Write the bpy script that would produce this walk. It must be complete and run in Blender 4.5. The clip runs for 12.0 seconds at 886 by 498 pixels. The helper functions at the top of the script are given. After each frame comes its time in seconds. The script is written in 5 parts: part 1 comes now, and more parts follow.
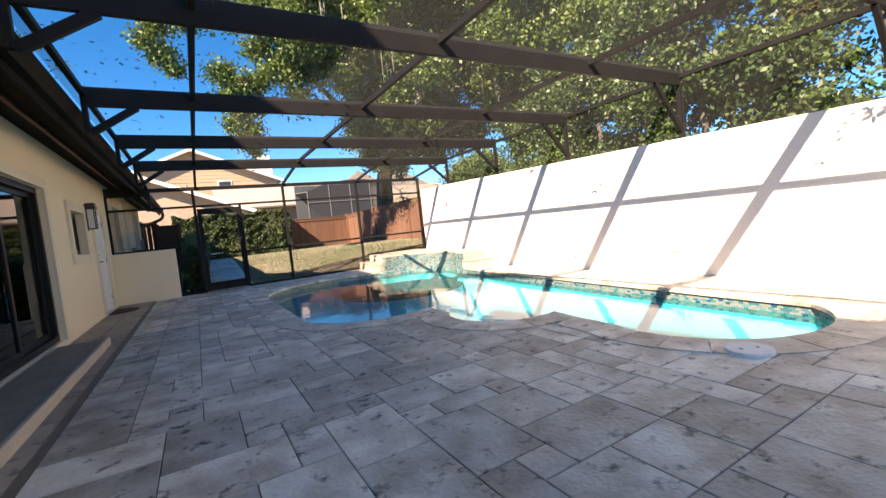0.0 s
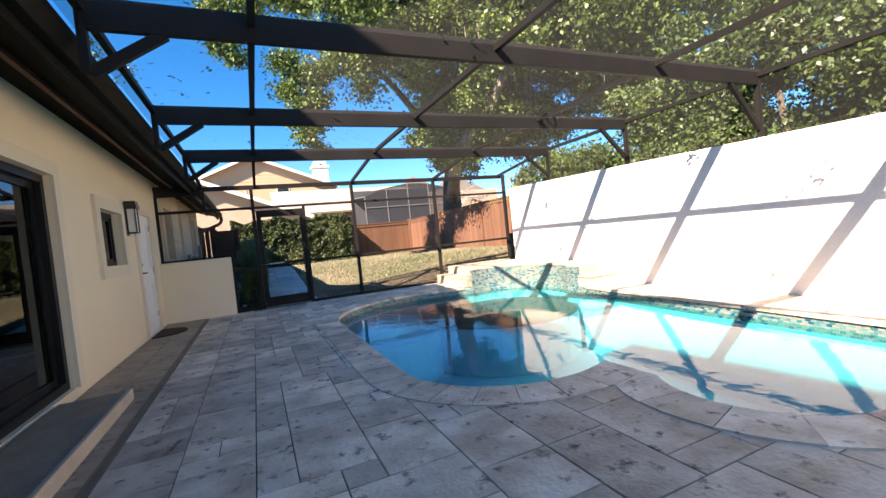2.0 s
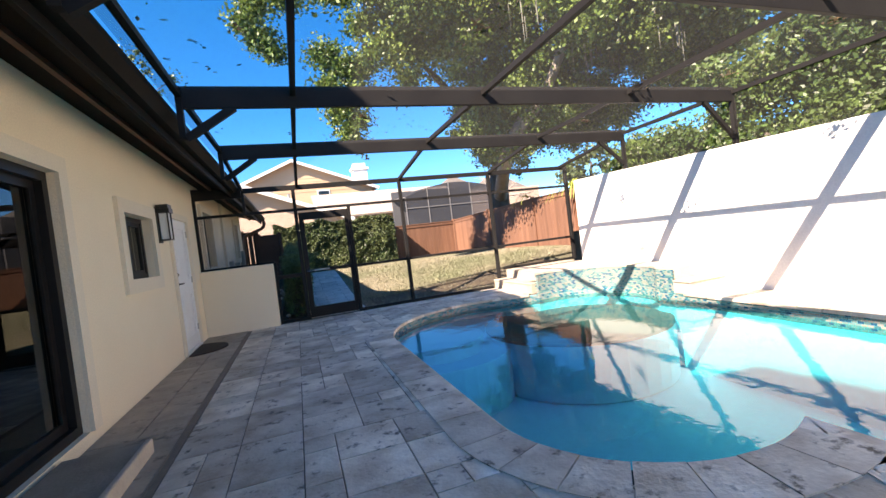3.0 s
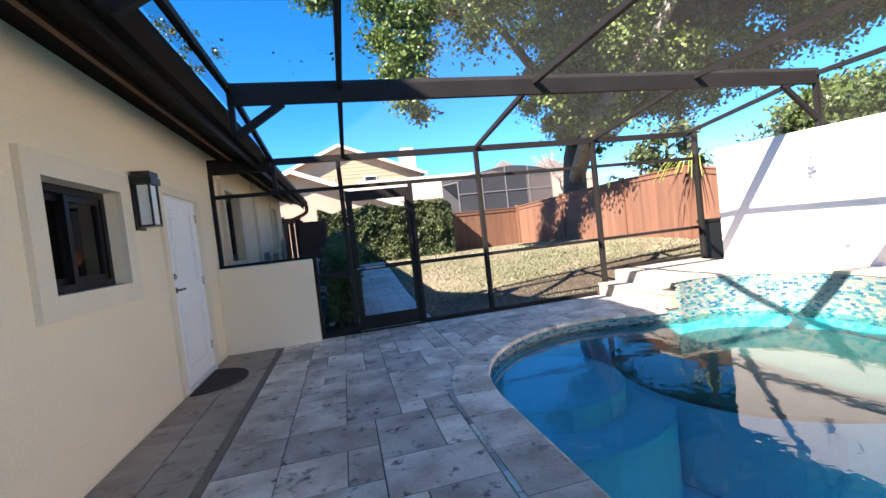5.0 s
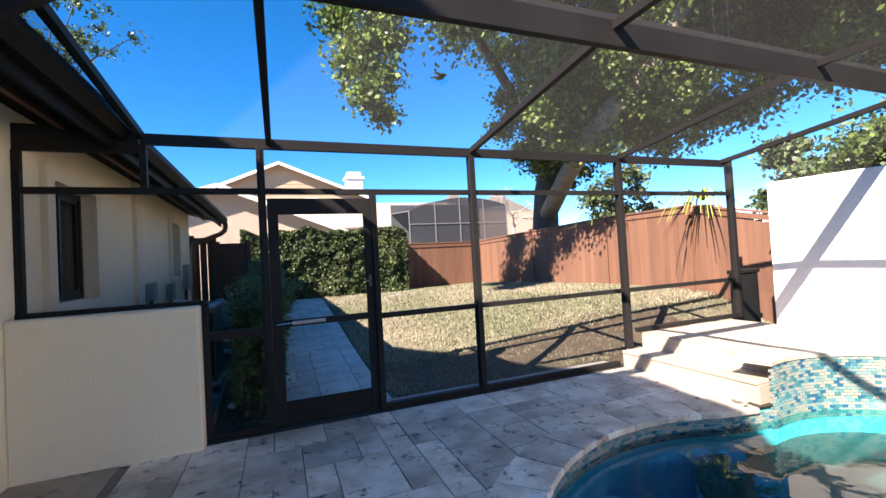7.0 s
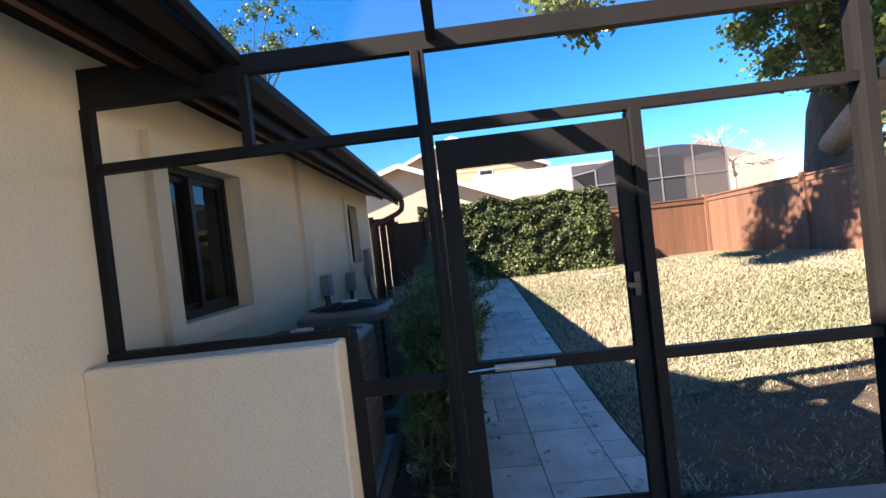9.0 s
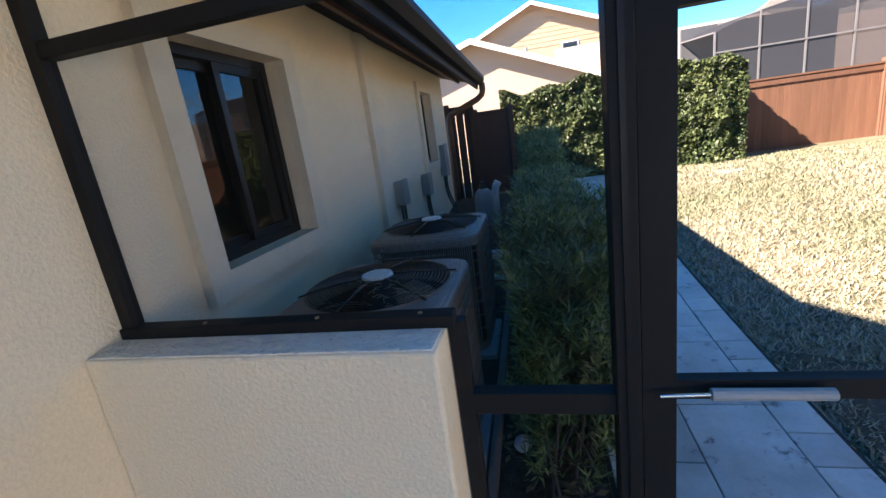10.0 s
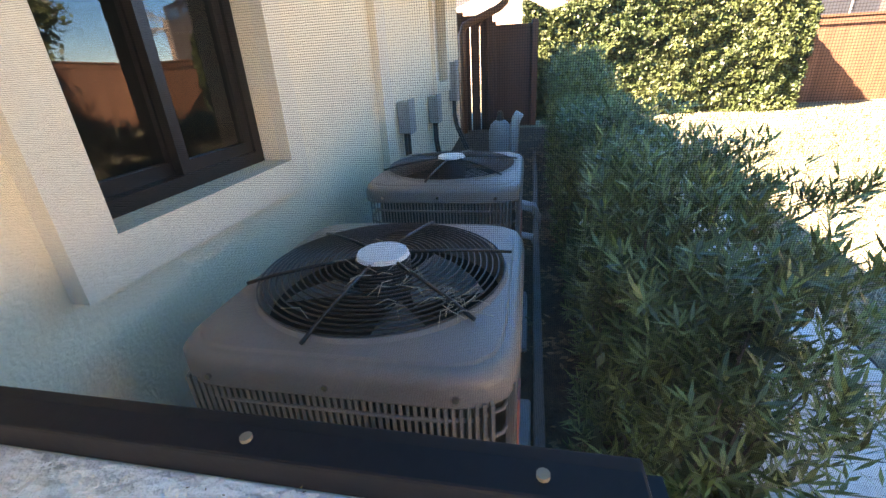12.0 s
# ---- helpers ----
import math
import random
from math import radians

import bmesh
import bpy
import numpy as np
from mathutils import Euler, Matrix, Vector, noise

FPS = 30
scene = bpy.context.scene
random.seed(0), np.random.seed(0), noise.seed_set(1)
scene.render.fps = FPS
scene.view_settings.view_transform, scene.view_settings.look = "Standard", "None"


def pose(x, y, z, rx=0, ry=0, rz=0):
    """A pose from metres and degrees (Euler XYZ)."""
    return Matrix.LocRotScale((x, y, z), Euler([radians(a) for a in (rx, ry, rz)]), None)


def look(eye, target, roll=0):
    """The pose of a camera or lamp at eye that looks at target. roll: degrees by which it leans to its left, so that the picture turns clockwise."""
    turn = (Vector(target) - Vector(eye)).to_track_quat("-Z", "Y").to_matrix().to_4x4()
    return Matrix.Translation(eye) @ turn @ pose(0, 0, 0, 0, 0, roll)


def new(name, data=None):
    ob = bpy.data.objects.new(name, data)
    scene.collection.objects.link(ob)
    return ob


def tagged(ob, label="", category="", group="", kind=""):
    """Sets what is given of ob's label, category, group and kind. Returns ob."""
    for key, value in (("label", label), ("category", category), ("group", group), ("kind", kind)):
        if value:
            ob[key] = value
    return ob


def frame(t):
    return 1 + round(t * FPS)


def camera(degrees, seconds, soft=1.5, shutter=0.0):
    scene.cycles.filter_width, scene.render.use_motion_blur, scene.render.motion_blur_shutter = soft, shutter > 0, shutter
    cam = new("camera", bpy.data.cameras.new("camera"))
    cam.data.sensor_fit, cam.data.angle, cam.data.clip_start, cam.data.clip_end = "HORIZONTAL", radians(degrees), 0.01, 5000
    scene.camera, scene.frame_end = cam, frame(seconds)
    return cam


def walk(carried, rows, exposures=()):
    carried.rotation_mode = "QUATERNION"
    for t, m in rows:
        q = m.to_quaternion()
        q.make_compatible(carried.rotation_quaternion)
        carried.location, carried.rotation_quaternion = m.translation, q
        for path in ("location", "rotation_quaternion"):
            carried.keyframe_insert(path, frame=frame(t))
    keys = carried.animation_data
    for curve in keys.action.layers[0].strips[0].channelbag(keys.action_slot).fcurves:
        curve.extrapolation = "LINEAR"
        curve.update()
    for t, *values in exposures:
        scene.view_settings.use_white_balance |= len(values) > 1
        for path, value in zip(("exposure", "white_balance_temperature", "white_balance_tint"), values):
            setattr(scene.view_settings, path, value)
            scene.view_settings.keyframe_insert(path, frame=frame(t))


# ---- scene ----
cam = camera(92.6, 12.0)
PATH = [
    (0, (1.625, 0.195, 1.110), (2.627, 1.922, 0.985), -6.0),
    (0.5, (1.642, 0.766, 1.125), (2.595, 2.521, 1.012), -6.3),
    (1, (1.615, 1.324, 1.145), (2.472, 3.128, 1.037), -6.7),
    (1.5, (1.642, 1.908, 1.171), (2.497, 3.713, 1.063), -6.4),
    (2, (1.652, 2.495, 1.177), (2.463, 4.322, 1.108), -5.8),
    (2.5, (1.665, 3.000, 1.184), (2.443, 4.841, 1.113), -6.7),
    (3, (1.650, 3.583, 1.235), (2.300, 5.474, 1.185), -7.0),
    (5, (1.667, 5.87, 1.323), (2.118, 7.817, 1.243), -6.4),
    (5.5, (1.682, 6.409, 1.332), (2.066, 8.37, 1.248), -5.7),
    (6, (1.76, 6.939, 1.343), (2.297, 8.863, 1.259), -5.0),
    (6.5, (1.798, 7.51, 1.4), (2.535, 9.368, 1.457), -3.2),
    (8.5, (1.929, 9.59, 1.46), (2.237, 11.566, 1.45), -6.1),
    (9, (1.82, 10.087, 1.56), (1.746, 12.085, 1.531), -6.5),
    (9.5, (1.638, 10.586, 1.667), (1.328, 12.527, 1.3), -6.9),
    (10, (1.504, 11.011, 1.698), (1.059, 12.895, 1.198), -8.0),
    (10.5, (1.326, 11.378, 1.682), (0.856, 13.201, 1.006), -8.2),
    (11, (1.242, 11.64, 1.661), (0.753, 13.419, 0.889), -7.7),
    (11.5, (1.154, 11.792, 1.609), (0.68, 13.566, 0.816), -4.9),
    (12, (1.106, 11.849, 1.596), (0.721, 13.638, 0.791), -3.4),
]
walk(cam, [(t, look(eye, target, roll)) for t, eye, target, roll in PATH], [(0, 2.3, 8800, 20), (2.5, 2.55, 8300, 20), (5, 2.72, 7300, 18), (6.5, 2.45, 7400, 19), (8.5, 2.7, 7700, 20), (9.5, 2.85, 8000, 21), (10, 3.05, 7700, 20), (10.7, 3.75, 7400, 21), (11.2, 4.15, 7900, 22), (11.6, 4.3, 8900, 23), (12, 4.7, 10400, 24)])

# ---- light: late-morning sun over the house roof, clear sky ----
SUN = Vector((-1.0, -0.63, 0.955)).normalized()
world = bpy.data.worlds.new("sky")
scene.world = world
world.use_nodes = True
wn = world.node_tree.nodes
sky = wn.new("ShaderNodeTexSky")
sky.sky_type = "NISHITA"
sky.sun_disc = False
sky.sun_elevation = math.asin(SUN.z)
sky.sun_rotation = math.atan2(SUN.x, SUN.y)
sky.air_density, sky.dust_density, sky.ozone_density = 1.0, 0.0, 6.0
sky.altitude = 2500
wn["Background"].inputs["Strength"].default_value = 0.074
deep = wn.new("ShaderNodeHueSaturation")
deep.inputs["Saturation"].default_value = 1.28
world.node_tree.links.new(sky.outputs[0], deep.inputs["Color"])
world.node_tree.links.new(deep.outputs[0], wn["Background"].inputs[0])
sun = new("sun", bpy.data.lights.new("sun", "SUN"))
sun.data.energy, sun.data.angle, sun.data.color = 3.3, radians(0.5), (1.0, 0.95, 0.88)
sun.matrix_world = look(SUN * 60, (0, 0, 0))


# ---- materials ----
def mat(name, base, rough=0.7, second=None, scale=3.0, fine=40.0, bump=0.2, metal=0.0, amount=0.5, island=0.0, piece=0.0, spec=0.5, coord="Object", stretch=(1, 1, 1), stain=None, dist=0.01, thin=0.0):
    """A surface of two tones at two scales, with fine relief; island and piece vary its value from piece to piece."""
    m = bpy.data.materials.new(name)
    m.use_nodes = True
    nt = m.node_tree
    n, link = nt.nodes, nt.links.new
    b = n["Principled BSDF"]
    b.inputs["Roughness"].default_value, b.inputs["Metallic"].default_value = rough, metal
    b.inputs["Specular IOR Level"].default_value = spec
    tc = n.new("ShaderNodeTexCoord")
    mp = n.new("ShaderNodeMapping")
    mp.inputs["Scale"].default_value = stretch
    link(tc.outputs[coord], mp.inputs[0])
    info = n.new("ShaderNodeObjectInfo")
    if piece:
        shift = n.new("ShaderNodeMath"); shift.operation = "MULTIPLY"; shift.inputs[1].default_value = 37.0
        link(info.outputs["Random"], shift.inputs[0])
        link(shift.outputs[0], mp.inputs["Location"])
    big = n.new("ShaderNodeTexNoise"); big.inputs["Scale"].default_value = scale; big.inputs["Detail"].default_value = 5
    small = n.new("ShaderNodeTexNoise"); small.inputs["Scale"].default_value = fine; small.inputs["Detail"].default_value = 4
    link(mp.outputs[0], big.inputs["Vector"]); link(mp.outputs[0], small.inputs["Vector"])
    ramp = n.new("ShaderNodeMapRange"); ramp.inputs[1].default_value, ramp.inputs[2].default_value = 0.35, 0.65
    link(big.outputs[0], ramp.inputs[0])
    second = second or tuple(c * 0.75 for c in base)
    mix = n.new("ShaderNodeMix"); mix.data_type = "RGBA"
    mix.inputs["A"].default_value, mix.inputs["B"].default_value = (*base, 1), (*second, 1)
    mul = n.new("ShaderNodeMath"); mul.operation = "MULTIPLY"; mul.inputs[1].default_value = amount
    link(ramp.outputs[0], mul.inputs[0]); link(mul.outputs[0], mix.inputs["Factor"])
    grain = n.new("ShaderNodeMix"); grain.data_type = "RGBA"; grain.blend_type = "MULTIPLY"; grain.inputs["Factor"].default_value = 0.35
    link(mix.outputs["Result"], grain.inputs["A"])
    gr = n.new("ShaderNodeMapRange"); gr.inputs[3].default_value, gr.inputs[4].default_value = 0.55, 1.3
    link(small.outputs[0], gr.inputs[0]); link(gr.outputs[0], grain.inputs["B"])
    col = grain.outputs["Result"]
    if stain:
        tone, sscale, lo, hi = stain
        sn = n.new("ShaderNodeTexNoise"); sn.inputs["Scale"].default_value = sscale; sn.inputs["Detail"].default_value = 8; sn.inputs["Roughness"].default_value = 0.65
        link(mp.outputs[0], sn.inputs["Vector"])
        sr = n.new("ShaderNodeMapRange"); sr.inputs[1].default_value, sr.inputs[2].default_value = lo, hi
        link(sn.outputs[0], sr.inputs[0])
        sm = n.new("ShaderNodeMix"); sm.data_type = "RGBA"; sm.inputs["B"].default_value = (*tone, 1)
        link(sr.outputs[0], sm.inputs["Factor"]); link(col, sm.inputs["A"])
        col = sm.outputs["Result"]
    if island or piece:
        hs = n.new("ShaderNodeHueSaturation")
        vr = n.new("ShaderNodeMapRange"); k = island or piece
        vr.inputs[3].default_value, vr.inputs[4].default_value = 1 - k, 1 + k
        if island:
            geo = n.new("ShaderNodeNewGeometry"); link(geo.outputs["Random Per Island"], vr.inputs[0])
        else:
            link(info.outputs["Random"], vr.inputs[0])
        link(vr.outputs[0], hs.inputs["Value"]); link(col, hs.inputs["Color"])
        col = hs.outputs[0]
    link(col, b.inputs["Base Color"])
    if thin:
        tl, mx = n.new("ShaderNodeBsdfTranslucent"), n.new("ShaderNodeMixShader")
        mx.inputs[0].default_value = thin
        link(col, tl.inputs[0]); link(b.outputs[0], mx.inputs[1]); link(tl.outputs[0], mx.inputs[2])
        link(mx.outputs[0], n["Material Output"].inputs[0])
    if bump:
        bp = n.new("ShaderNodeBump"); bp.inputs["Strength"].default_value, bp.inputs["Distance"].default_value = bump, dist
        link(small.outputs[0], bp.inputs["Height"]); link(bp.outputs[0], b.inputs["Normal"])
    return m


def pane_mat(name, tint, rough=0.0, ior=1.45, wave=0.0, wave_scale=4.0):
    """Clear glass or water: bright by what lies behind it, with a gloss by Fresnel."""
    m = bpy.data.materials.new(name)
    m.use_nodes = True
    n, link = m.node_tree.nodes, m.node_tree.links.new
    n.remove(n["Principled BSDF"])
    tr = n.new("ShaderNodeBsdfTransparent"); tr.inputs[0].default_value = (*tint, 1)
    gl = n.new("ShaderNodeBsdfGlossy"); gl.inputs["Roughness"].default_value = rough
    fr = n.new("ShaderNodeFresnel"); fr.inputs[0].default_value = ior
    mx = n.new("ShaderNodeMixShader")
    link(fr.outputs[0], mx.inputs[0]); link(tr.outputs[0], mx.inputs[1]); link(gl.outputs[0], mx.inputs[2])
    if wave:
        tc = n.new("ShaderNodeTexCoord")
        no = n.new("ShaderNodeTexNoise"); no.inputs["Scale"].default_value = wave_scale; no.inputs["Detail"].default_value = 3
        bp = n.new("ShaderNodeBump"); bp.inputs["Strength"].default_value, bp.inputs["Distance"].default_value = wave, 0.02
        link(tc.outputs["Object"], no.inputs[0]); link(no.outputs[0], bp.inputs["Height"])
        link(bp.outputs[0], gl.inputs["Normal"]); link(bp.outputs[0], fr.inputs["Normal"])
    link(mx.outputs[0], n["Material Output"].inputs[0])
    return m


def screen_mat(name, cover, tone):
    """Fine insect screen: mostly open, the rest dull wire."""
    m = bpy.data.materials.new(name)
    m.use_nodes = True
    n, link = m.node_tree.nodes, m.node_tree.links.new
    n.remove(n["Principled BSDF"])
    tr = n.new("ShaderNodeBsdfTransparent")
    df = n.new("ShaderNodeBsdfDiffuse"); df.inputs[0].default_value = (*tone, 1)
    tl = n.new("ShaderNodeBsdfTranslucent"); tl.inputs[0].default_value = (*tone, 1)
    both = n.new("ShaderNodeMixShader"); both.inputs[0].default_value = 0.5
    link(df.outputs[0], both.inputs[1]); link(tl.outputs[0], both.inputs[2])
    mx = n.new("ShaderNodeMixShader"); mx.inputs[0].default_value = cover
    link(tr.outputs[0], mx.inputs[1]); link(both.outputs[0], mx.inputs[2])
    link(mx.outputs[0], n["Material Output"].inputs[0])
    return m


STUCCO = mat("cream_stucco", (0.84, 0.71, 0.53), 0.9, (0.79, 0.66, 0.49), 1.2, 70, 0.5, dist=0.011, amount=0.6)
TRIM = mat("cream_trim", (0.76, 0.66, 0.52), 0.85, None, 2, 70, 0.25, amount=0.2)
WHITE_WALL = mat("white_stucco", (0.82, 0.80, 0.76), 0.9, (0.76, 0.73, 0.68), 0.8, 45, 0.5, amount=0.5, stain=((0.5, 0.46, 0.4), 2.3, 0.66, 0.8))
SOFFIT = mat("brown_painted_wood", (0.012, 0.007, 0.005), 0.8, (0.008, 0.005, 0.004), 2, 30, 0.2, stretch=(6, 1, 6), spec=0.1)
FASCIA = mat("dark_brown_fascia", (0.010, 0.008, 0.007), 0.6, None, 3, 40, 0.1, spec=0.12)
BRONZE = mat("bronze_aluminium", (0.019, 0.018, 0.018), 0.5, (0.027, 0.026, 0.025), 2.5, 60, 0.05, spec=0.06)
SHINGLE = mat("grey_brown_shingle", (0.16, 0.14, 0.12), 0.95, (0.1, 0.09, 0.08), 2, 50, 0.6, island=0.2)
DOOR_WHITE = mat("white_door_paint", (0.80, 0.80, 0.80), 0.4, None, 2, 30, 0.03, amount=0.08)
DARK_FRAME = mat("dark_bronze_window_frame", (0.012, 0.010, 0.010), 0.4, None, 3, 60, 0.04, spec=0.25)
BLACK = mat("black_metal", (0.015, 0.015, 0.015), 0.4, None, 4, 60, 0.05)
CHROME = mat("satin_nickel", (0.55, 0.54, 0.52), 0.25, None, 5, 80, 0.02, metal=1.0, amount=0.1)
TRAV = mat("travertine", (0.78, 0.69, 0.57), 0.6, (0.44, 0.34, 0.25), 3.6, 34, 0.6, piece=0.27, amount=0.9, stain=((0.10, 0.078, 0.06), 9.0, 0.57, 0.68))
TRAV_I = mat("travertine_far", (0.78, 0.69, 0.57), 0.6, (0.44, 0.34, 0.25), 3.6, 34, 0.6, island=0.27, amount=0.9, stain=((0.10, 0.078, 0.06), 9.0, 0.57, 0.68))
GROUT = mat("dark_sandy_joint", (0.045, 0.036, 0.03), 0.95, None, 6, 90, 0.4)
PLASTER = mat("pale_blue_pool_plaster", (0.036, 0.68, 0.78), 0.6, (0.030, 0.62, 0.73), 1.5, 25, 0.1, amount=0.6)
MOSAIC = mat("aqua_glass_mosaic", (0.36, 0.60, 0.58), 0.15, None, 30, 60, 0.02)


def mosaic_tones(m):
    """Tile by tile: white, pale aqua, teal, deep blue and sand."""
    n, link = m.node_tree.nodes, m.node_tree.links.new
    geo, ramp = n.new("ShaderNodeNewGeometry"), n.new("ShaderNodeValToRGB")
    ramp.color_ramp.interpolation = "CONSTANT"
    for k, (at, tone) in enumerate(((0.0, (0.267, 0.293, 0.273)), (0.30, (0.156, 0.273, 0.267)), (0.52, (0.046, 0.176, 0.202)), (0.68, (0.273, 0.293, 0.247)), (0.82, (0.019, 0.104, 0.189)), (0.91, (0.091, 0.221, 0.240)))):
        e = ramp.color_ramp.elements[k] if k < 2 else ramp.color_ramp.elements.new(at)
        e.position, e.color = at, (*tone, 1)
    link(geo.outputs["Random Per Island"], ramp.inputs[0])
    link(ramp.outputs[0], n["Principled BSDF"].inputs["Base Color"])


mosaic_tones(MOSAIC)
WATER = pane_mat("pool_water", (0.20, 0.95, 0.95), 0.0, 1.44, 0.12, 5.0)
GLASS = pane_mat("window_glass", (0.55, 0.58, 0.58), 0.0, 1.55)
ROOM_SHADE = mat("room_shade_lining", (0.025, 0.022, 0.02), 0.9, None, 1, 20, 0)
# One mesh, two tones: the roof's sunlit veil and the end wall's shade are coloured in.
SCREEN = screen_mat("sunlit_insect_screen", 0.12, (0.20, 0.20, 0.20))
SCREEN_SHADED = screen_mat("shaded_insect_screen", 0.14, (0.02, 0.02, 0.02))
SCREEN_DIRTY = screen_mat("grimy_side_screen", 0.42, (0.025, 0.025, 0.028))
GRASS_GROUND = mat("dry_lawn", (0.27, 0.245, 0.175), 0.95, (0.16, 0.165, 0.095), 0.7, 45, 0.9, amount=0.9, dist=0.03, stain=((0.13, 0.10, 0.065), 14.0, 0.56, 0.68))
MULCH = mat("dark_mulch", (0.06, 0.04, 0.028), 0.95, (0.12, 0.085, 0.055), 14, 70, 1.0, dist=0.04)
FENCE = mat("red_brown_stained_fence", (0.215, 0.105, 0.065), 0.75, (0.14, 0.067, 0.043), 3, 40, 0.25, stretch=(5, 5, 0.6), piece=0.14)
FENCE_DARK = mat("dark_brown_fence", (0.06, 0.03, 0.022), 0.8, None, 3, 40, 0.25, stretch=(5, 5, 0.6))
LEAF_BANK = mat("bank_leaf", (0.042, 0.085, 0.022), 0.45, (0.105, 0.155, 0.04), 0.9, 8, 0, island=0.6, amount=0.8, thin=0.2)
LEAF = mat("oak_leaf", (0.08, 0.14, 0.032), 0.45, (0.18, 0.245, 0.055), 0.7, 8, 0, island=0.6, amount=0.8, thin=0.3)
PALE_BARK = mat("pale_bare_twig", (0.42, 0.36, 0.31), 0.9, (0.30, 0.25, 0.21), 3, 30, 0.2)
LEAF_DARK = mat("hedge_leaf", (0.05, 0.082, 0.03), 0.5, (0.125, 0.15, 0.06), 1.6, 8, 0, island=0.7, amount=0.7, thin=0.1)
LEAF_BLUE = mat("shrub_leaf", (0.085, 0.14, 0.05), 0.42, (0.22, 0.28, 0.09), 3.0, 8, 0, island=0.6, amount=0.8, thin=0.25)
BARK = mat("grey_oak_bark", (0.12, 0.10, 0.08), 0.9, (0.05, 0.042, 0.035), 3, 22, 1.0, dist=0.05, stretch=(2, 2, 0.5))
LEAF_STRAP = mat("yellow_green_strap_leaf", (0.30, 0.34, 0.06), 0.5, (0.2, 0.28, 0.05), 3, 20, 0)
GRASS_BLADE = mat("straw_grass_blade", (0.35, 0.315, 0.225), 0.85, (0.20, 0.22, 0.125), 0.5, 8, 0, island=0.45, amount=0.9)
MOSS = mat("grey_hanging_moss", (0.22, 0.22, 0.18), 0.95, None, 2, 20, 0, island=0.3)
AC_METAL = mat("taupe_enamel_steel", (0.27, 0.225, 0.19), 0.45, (0.21, 0.175, 0.145), 3, 60, 0.06, amount=0.6)
AC_DARK = mat("dark_fan_metal", (0.02, 0.02, 0.02), 0.5, None, 4, 50, 0.1)
NEIGHBOUR = mat("peach_siding", (0.50, 0.355, 0.23), 0.8, None, 0.5, 10, 0.1, amount=0.2)
PINK = mat("pale_pink_stucco", (0.50, 0.365, 0.285), 0.85, None, 0.6, 12, 0.1, amount=0.2)
WHITE = mat("white_trim_paint", (0.78, 0.77, 0.74), 0.6, None, 1, 20, 0.05, amount=0.15)
PVC = mat("white_pvc", (0.62, 0.62, 0.60), 0.4, None, 4, 50, 0.05, amount=0.3)
GREY_BOX = mat("grey_utility_metal", (0.32, 0.33, 0.32), 0.5, None, 5, 50, 0.05)
MAT_BROWN = mat("brown_coir", (0.055, 0.032, 0.022), 0.95, None, 8, 120, 0.8)
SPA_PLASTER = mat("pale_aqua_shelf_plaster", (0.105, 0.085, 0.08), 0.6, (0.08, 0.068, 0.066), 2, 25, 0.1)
DRAIN = mat("brown_drain_channel", (0.26, 0.20, 0.145), 0.8, (0.17, 0.13, 0.10), 5, 60, 0.4)
LITTER = mat("dry_fallen_leaf", (0.22, 0.15, 0.08), 0.9, (0.12, 0.08, 0.045), 9, 40, 0, island=0.4)
CONCRETE = mat("grey_concrete_edge", (0.36, 0.35, 0.33), 0.9, None, 3, 60, 0.4)
NEIGH_ROOF = mat("tan_tile_roof", (0.46, 0.37, 0.30), 0.9, (0.38, 0.30, 0.25), 0.4, 6, 0.3)
MESH_GREY = screen_mat("neighbour_screen", 0.85, (0.085, 0.09, 0.105))
PALE_STONE = mat("pale_travertine", (0.52, 0.445, 0.36), 0.6, (0.40, 0.33, 0.26), 5, 50, 0.3, piece=0.08, stain=((0.25, 0.2, 0.16), 9.0, 0.66, 0.76))


# ---- building helpers ----
def box(bm, x0, x1, y0, y1, z0, z1, bevel=0.0):
    r = bmesh.ops.create_cube(bm, size=1.0, matrix=Matrix.Translation(((x0 + x1) / 2, (y0 + y1) / 2, (z0 + z1) / 2)) @ Matrix.Diagonal((abs(x1 - x0), abs(y1 - y0), abs(z1 - z0), 1)))
    if bevel:
        es = list({e for v in r["verts"] for e in v.link_edges})
        bmesh.ops.bevel(bm, geom=es, offset=bevel, segments=2, affect="EDGES", profile=0.5)
    return bm


def bar(bm, a, b, w, h, up=(0, 0, 1)):
    """A straight bar of section w x h from a to b."""
    a, b = Vector(a), Vector(b)
    d = (b - a)
    z = d.normalized()
    u = Vector(up)
    if abs(z.dot(u)) > 0.99:
        u = Vector((0, 1, 0))
    x = z.cross(u).normalized()
    y = x.cross(z)
    m = Matrix((x, y, z)).transposed().to_4x4()
    m.translation = (a + b) / 2
    bmesh.ops.create_cube(bm, size=1.0, matrix=m @ Matrix.Diagonal((w, h, d.length, 1)))
    return bm


def rod(bm, a, b, r, r2=None, seg=12):
    a, b = Vector(a), Vector(b)
    m = (b - a).to_track_quat("Z", "Y").to_matrix().to_4x4()
    m.translation = (a + b) / 2
    bmesh.ops.create_cone(bm, cap_ends=True, segments=seg, radius1=r, radius2=r if r2 is None else r2, depth=(b - a).length, matrix=m)
    return bm


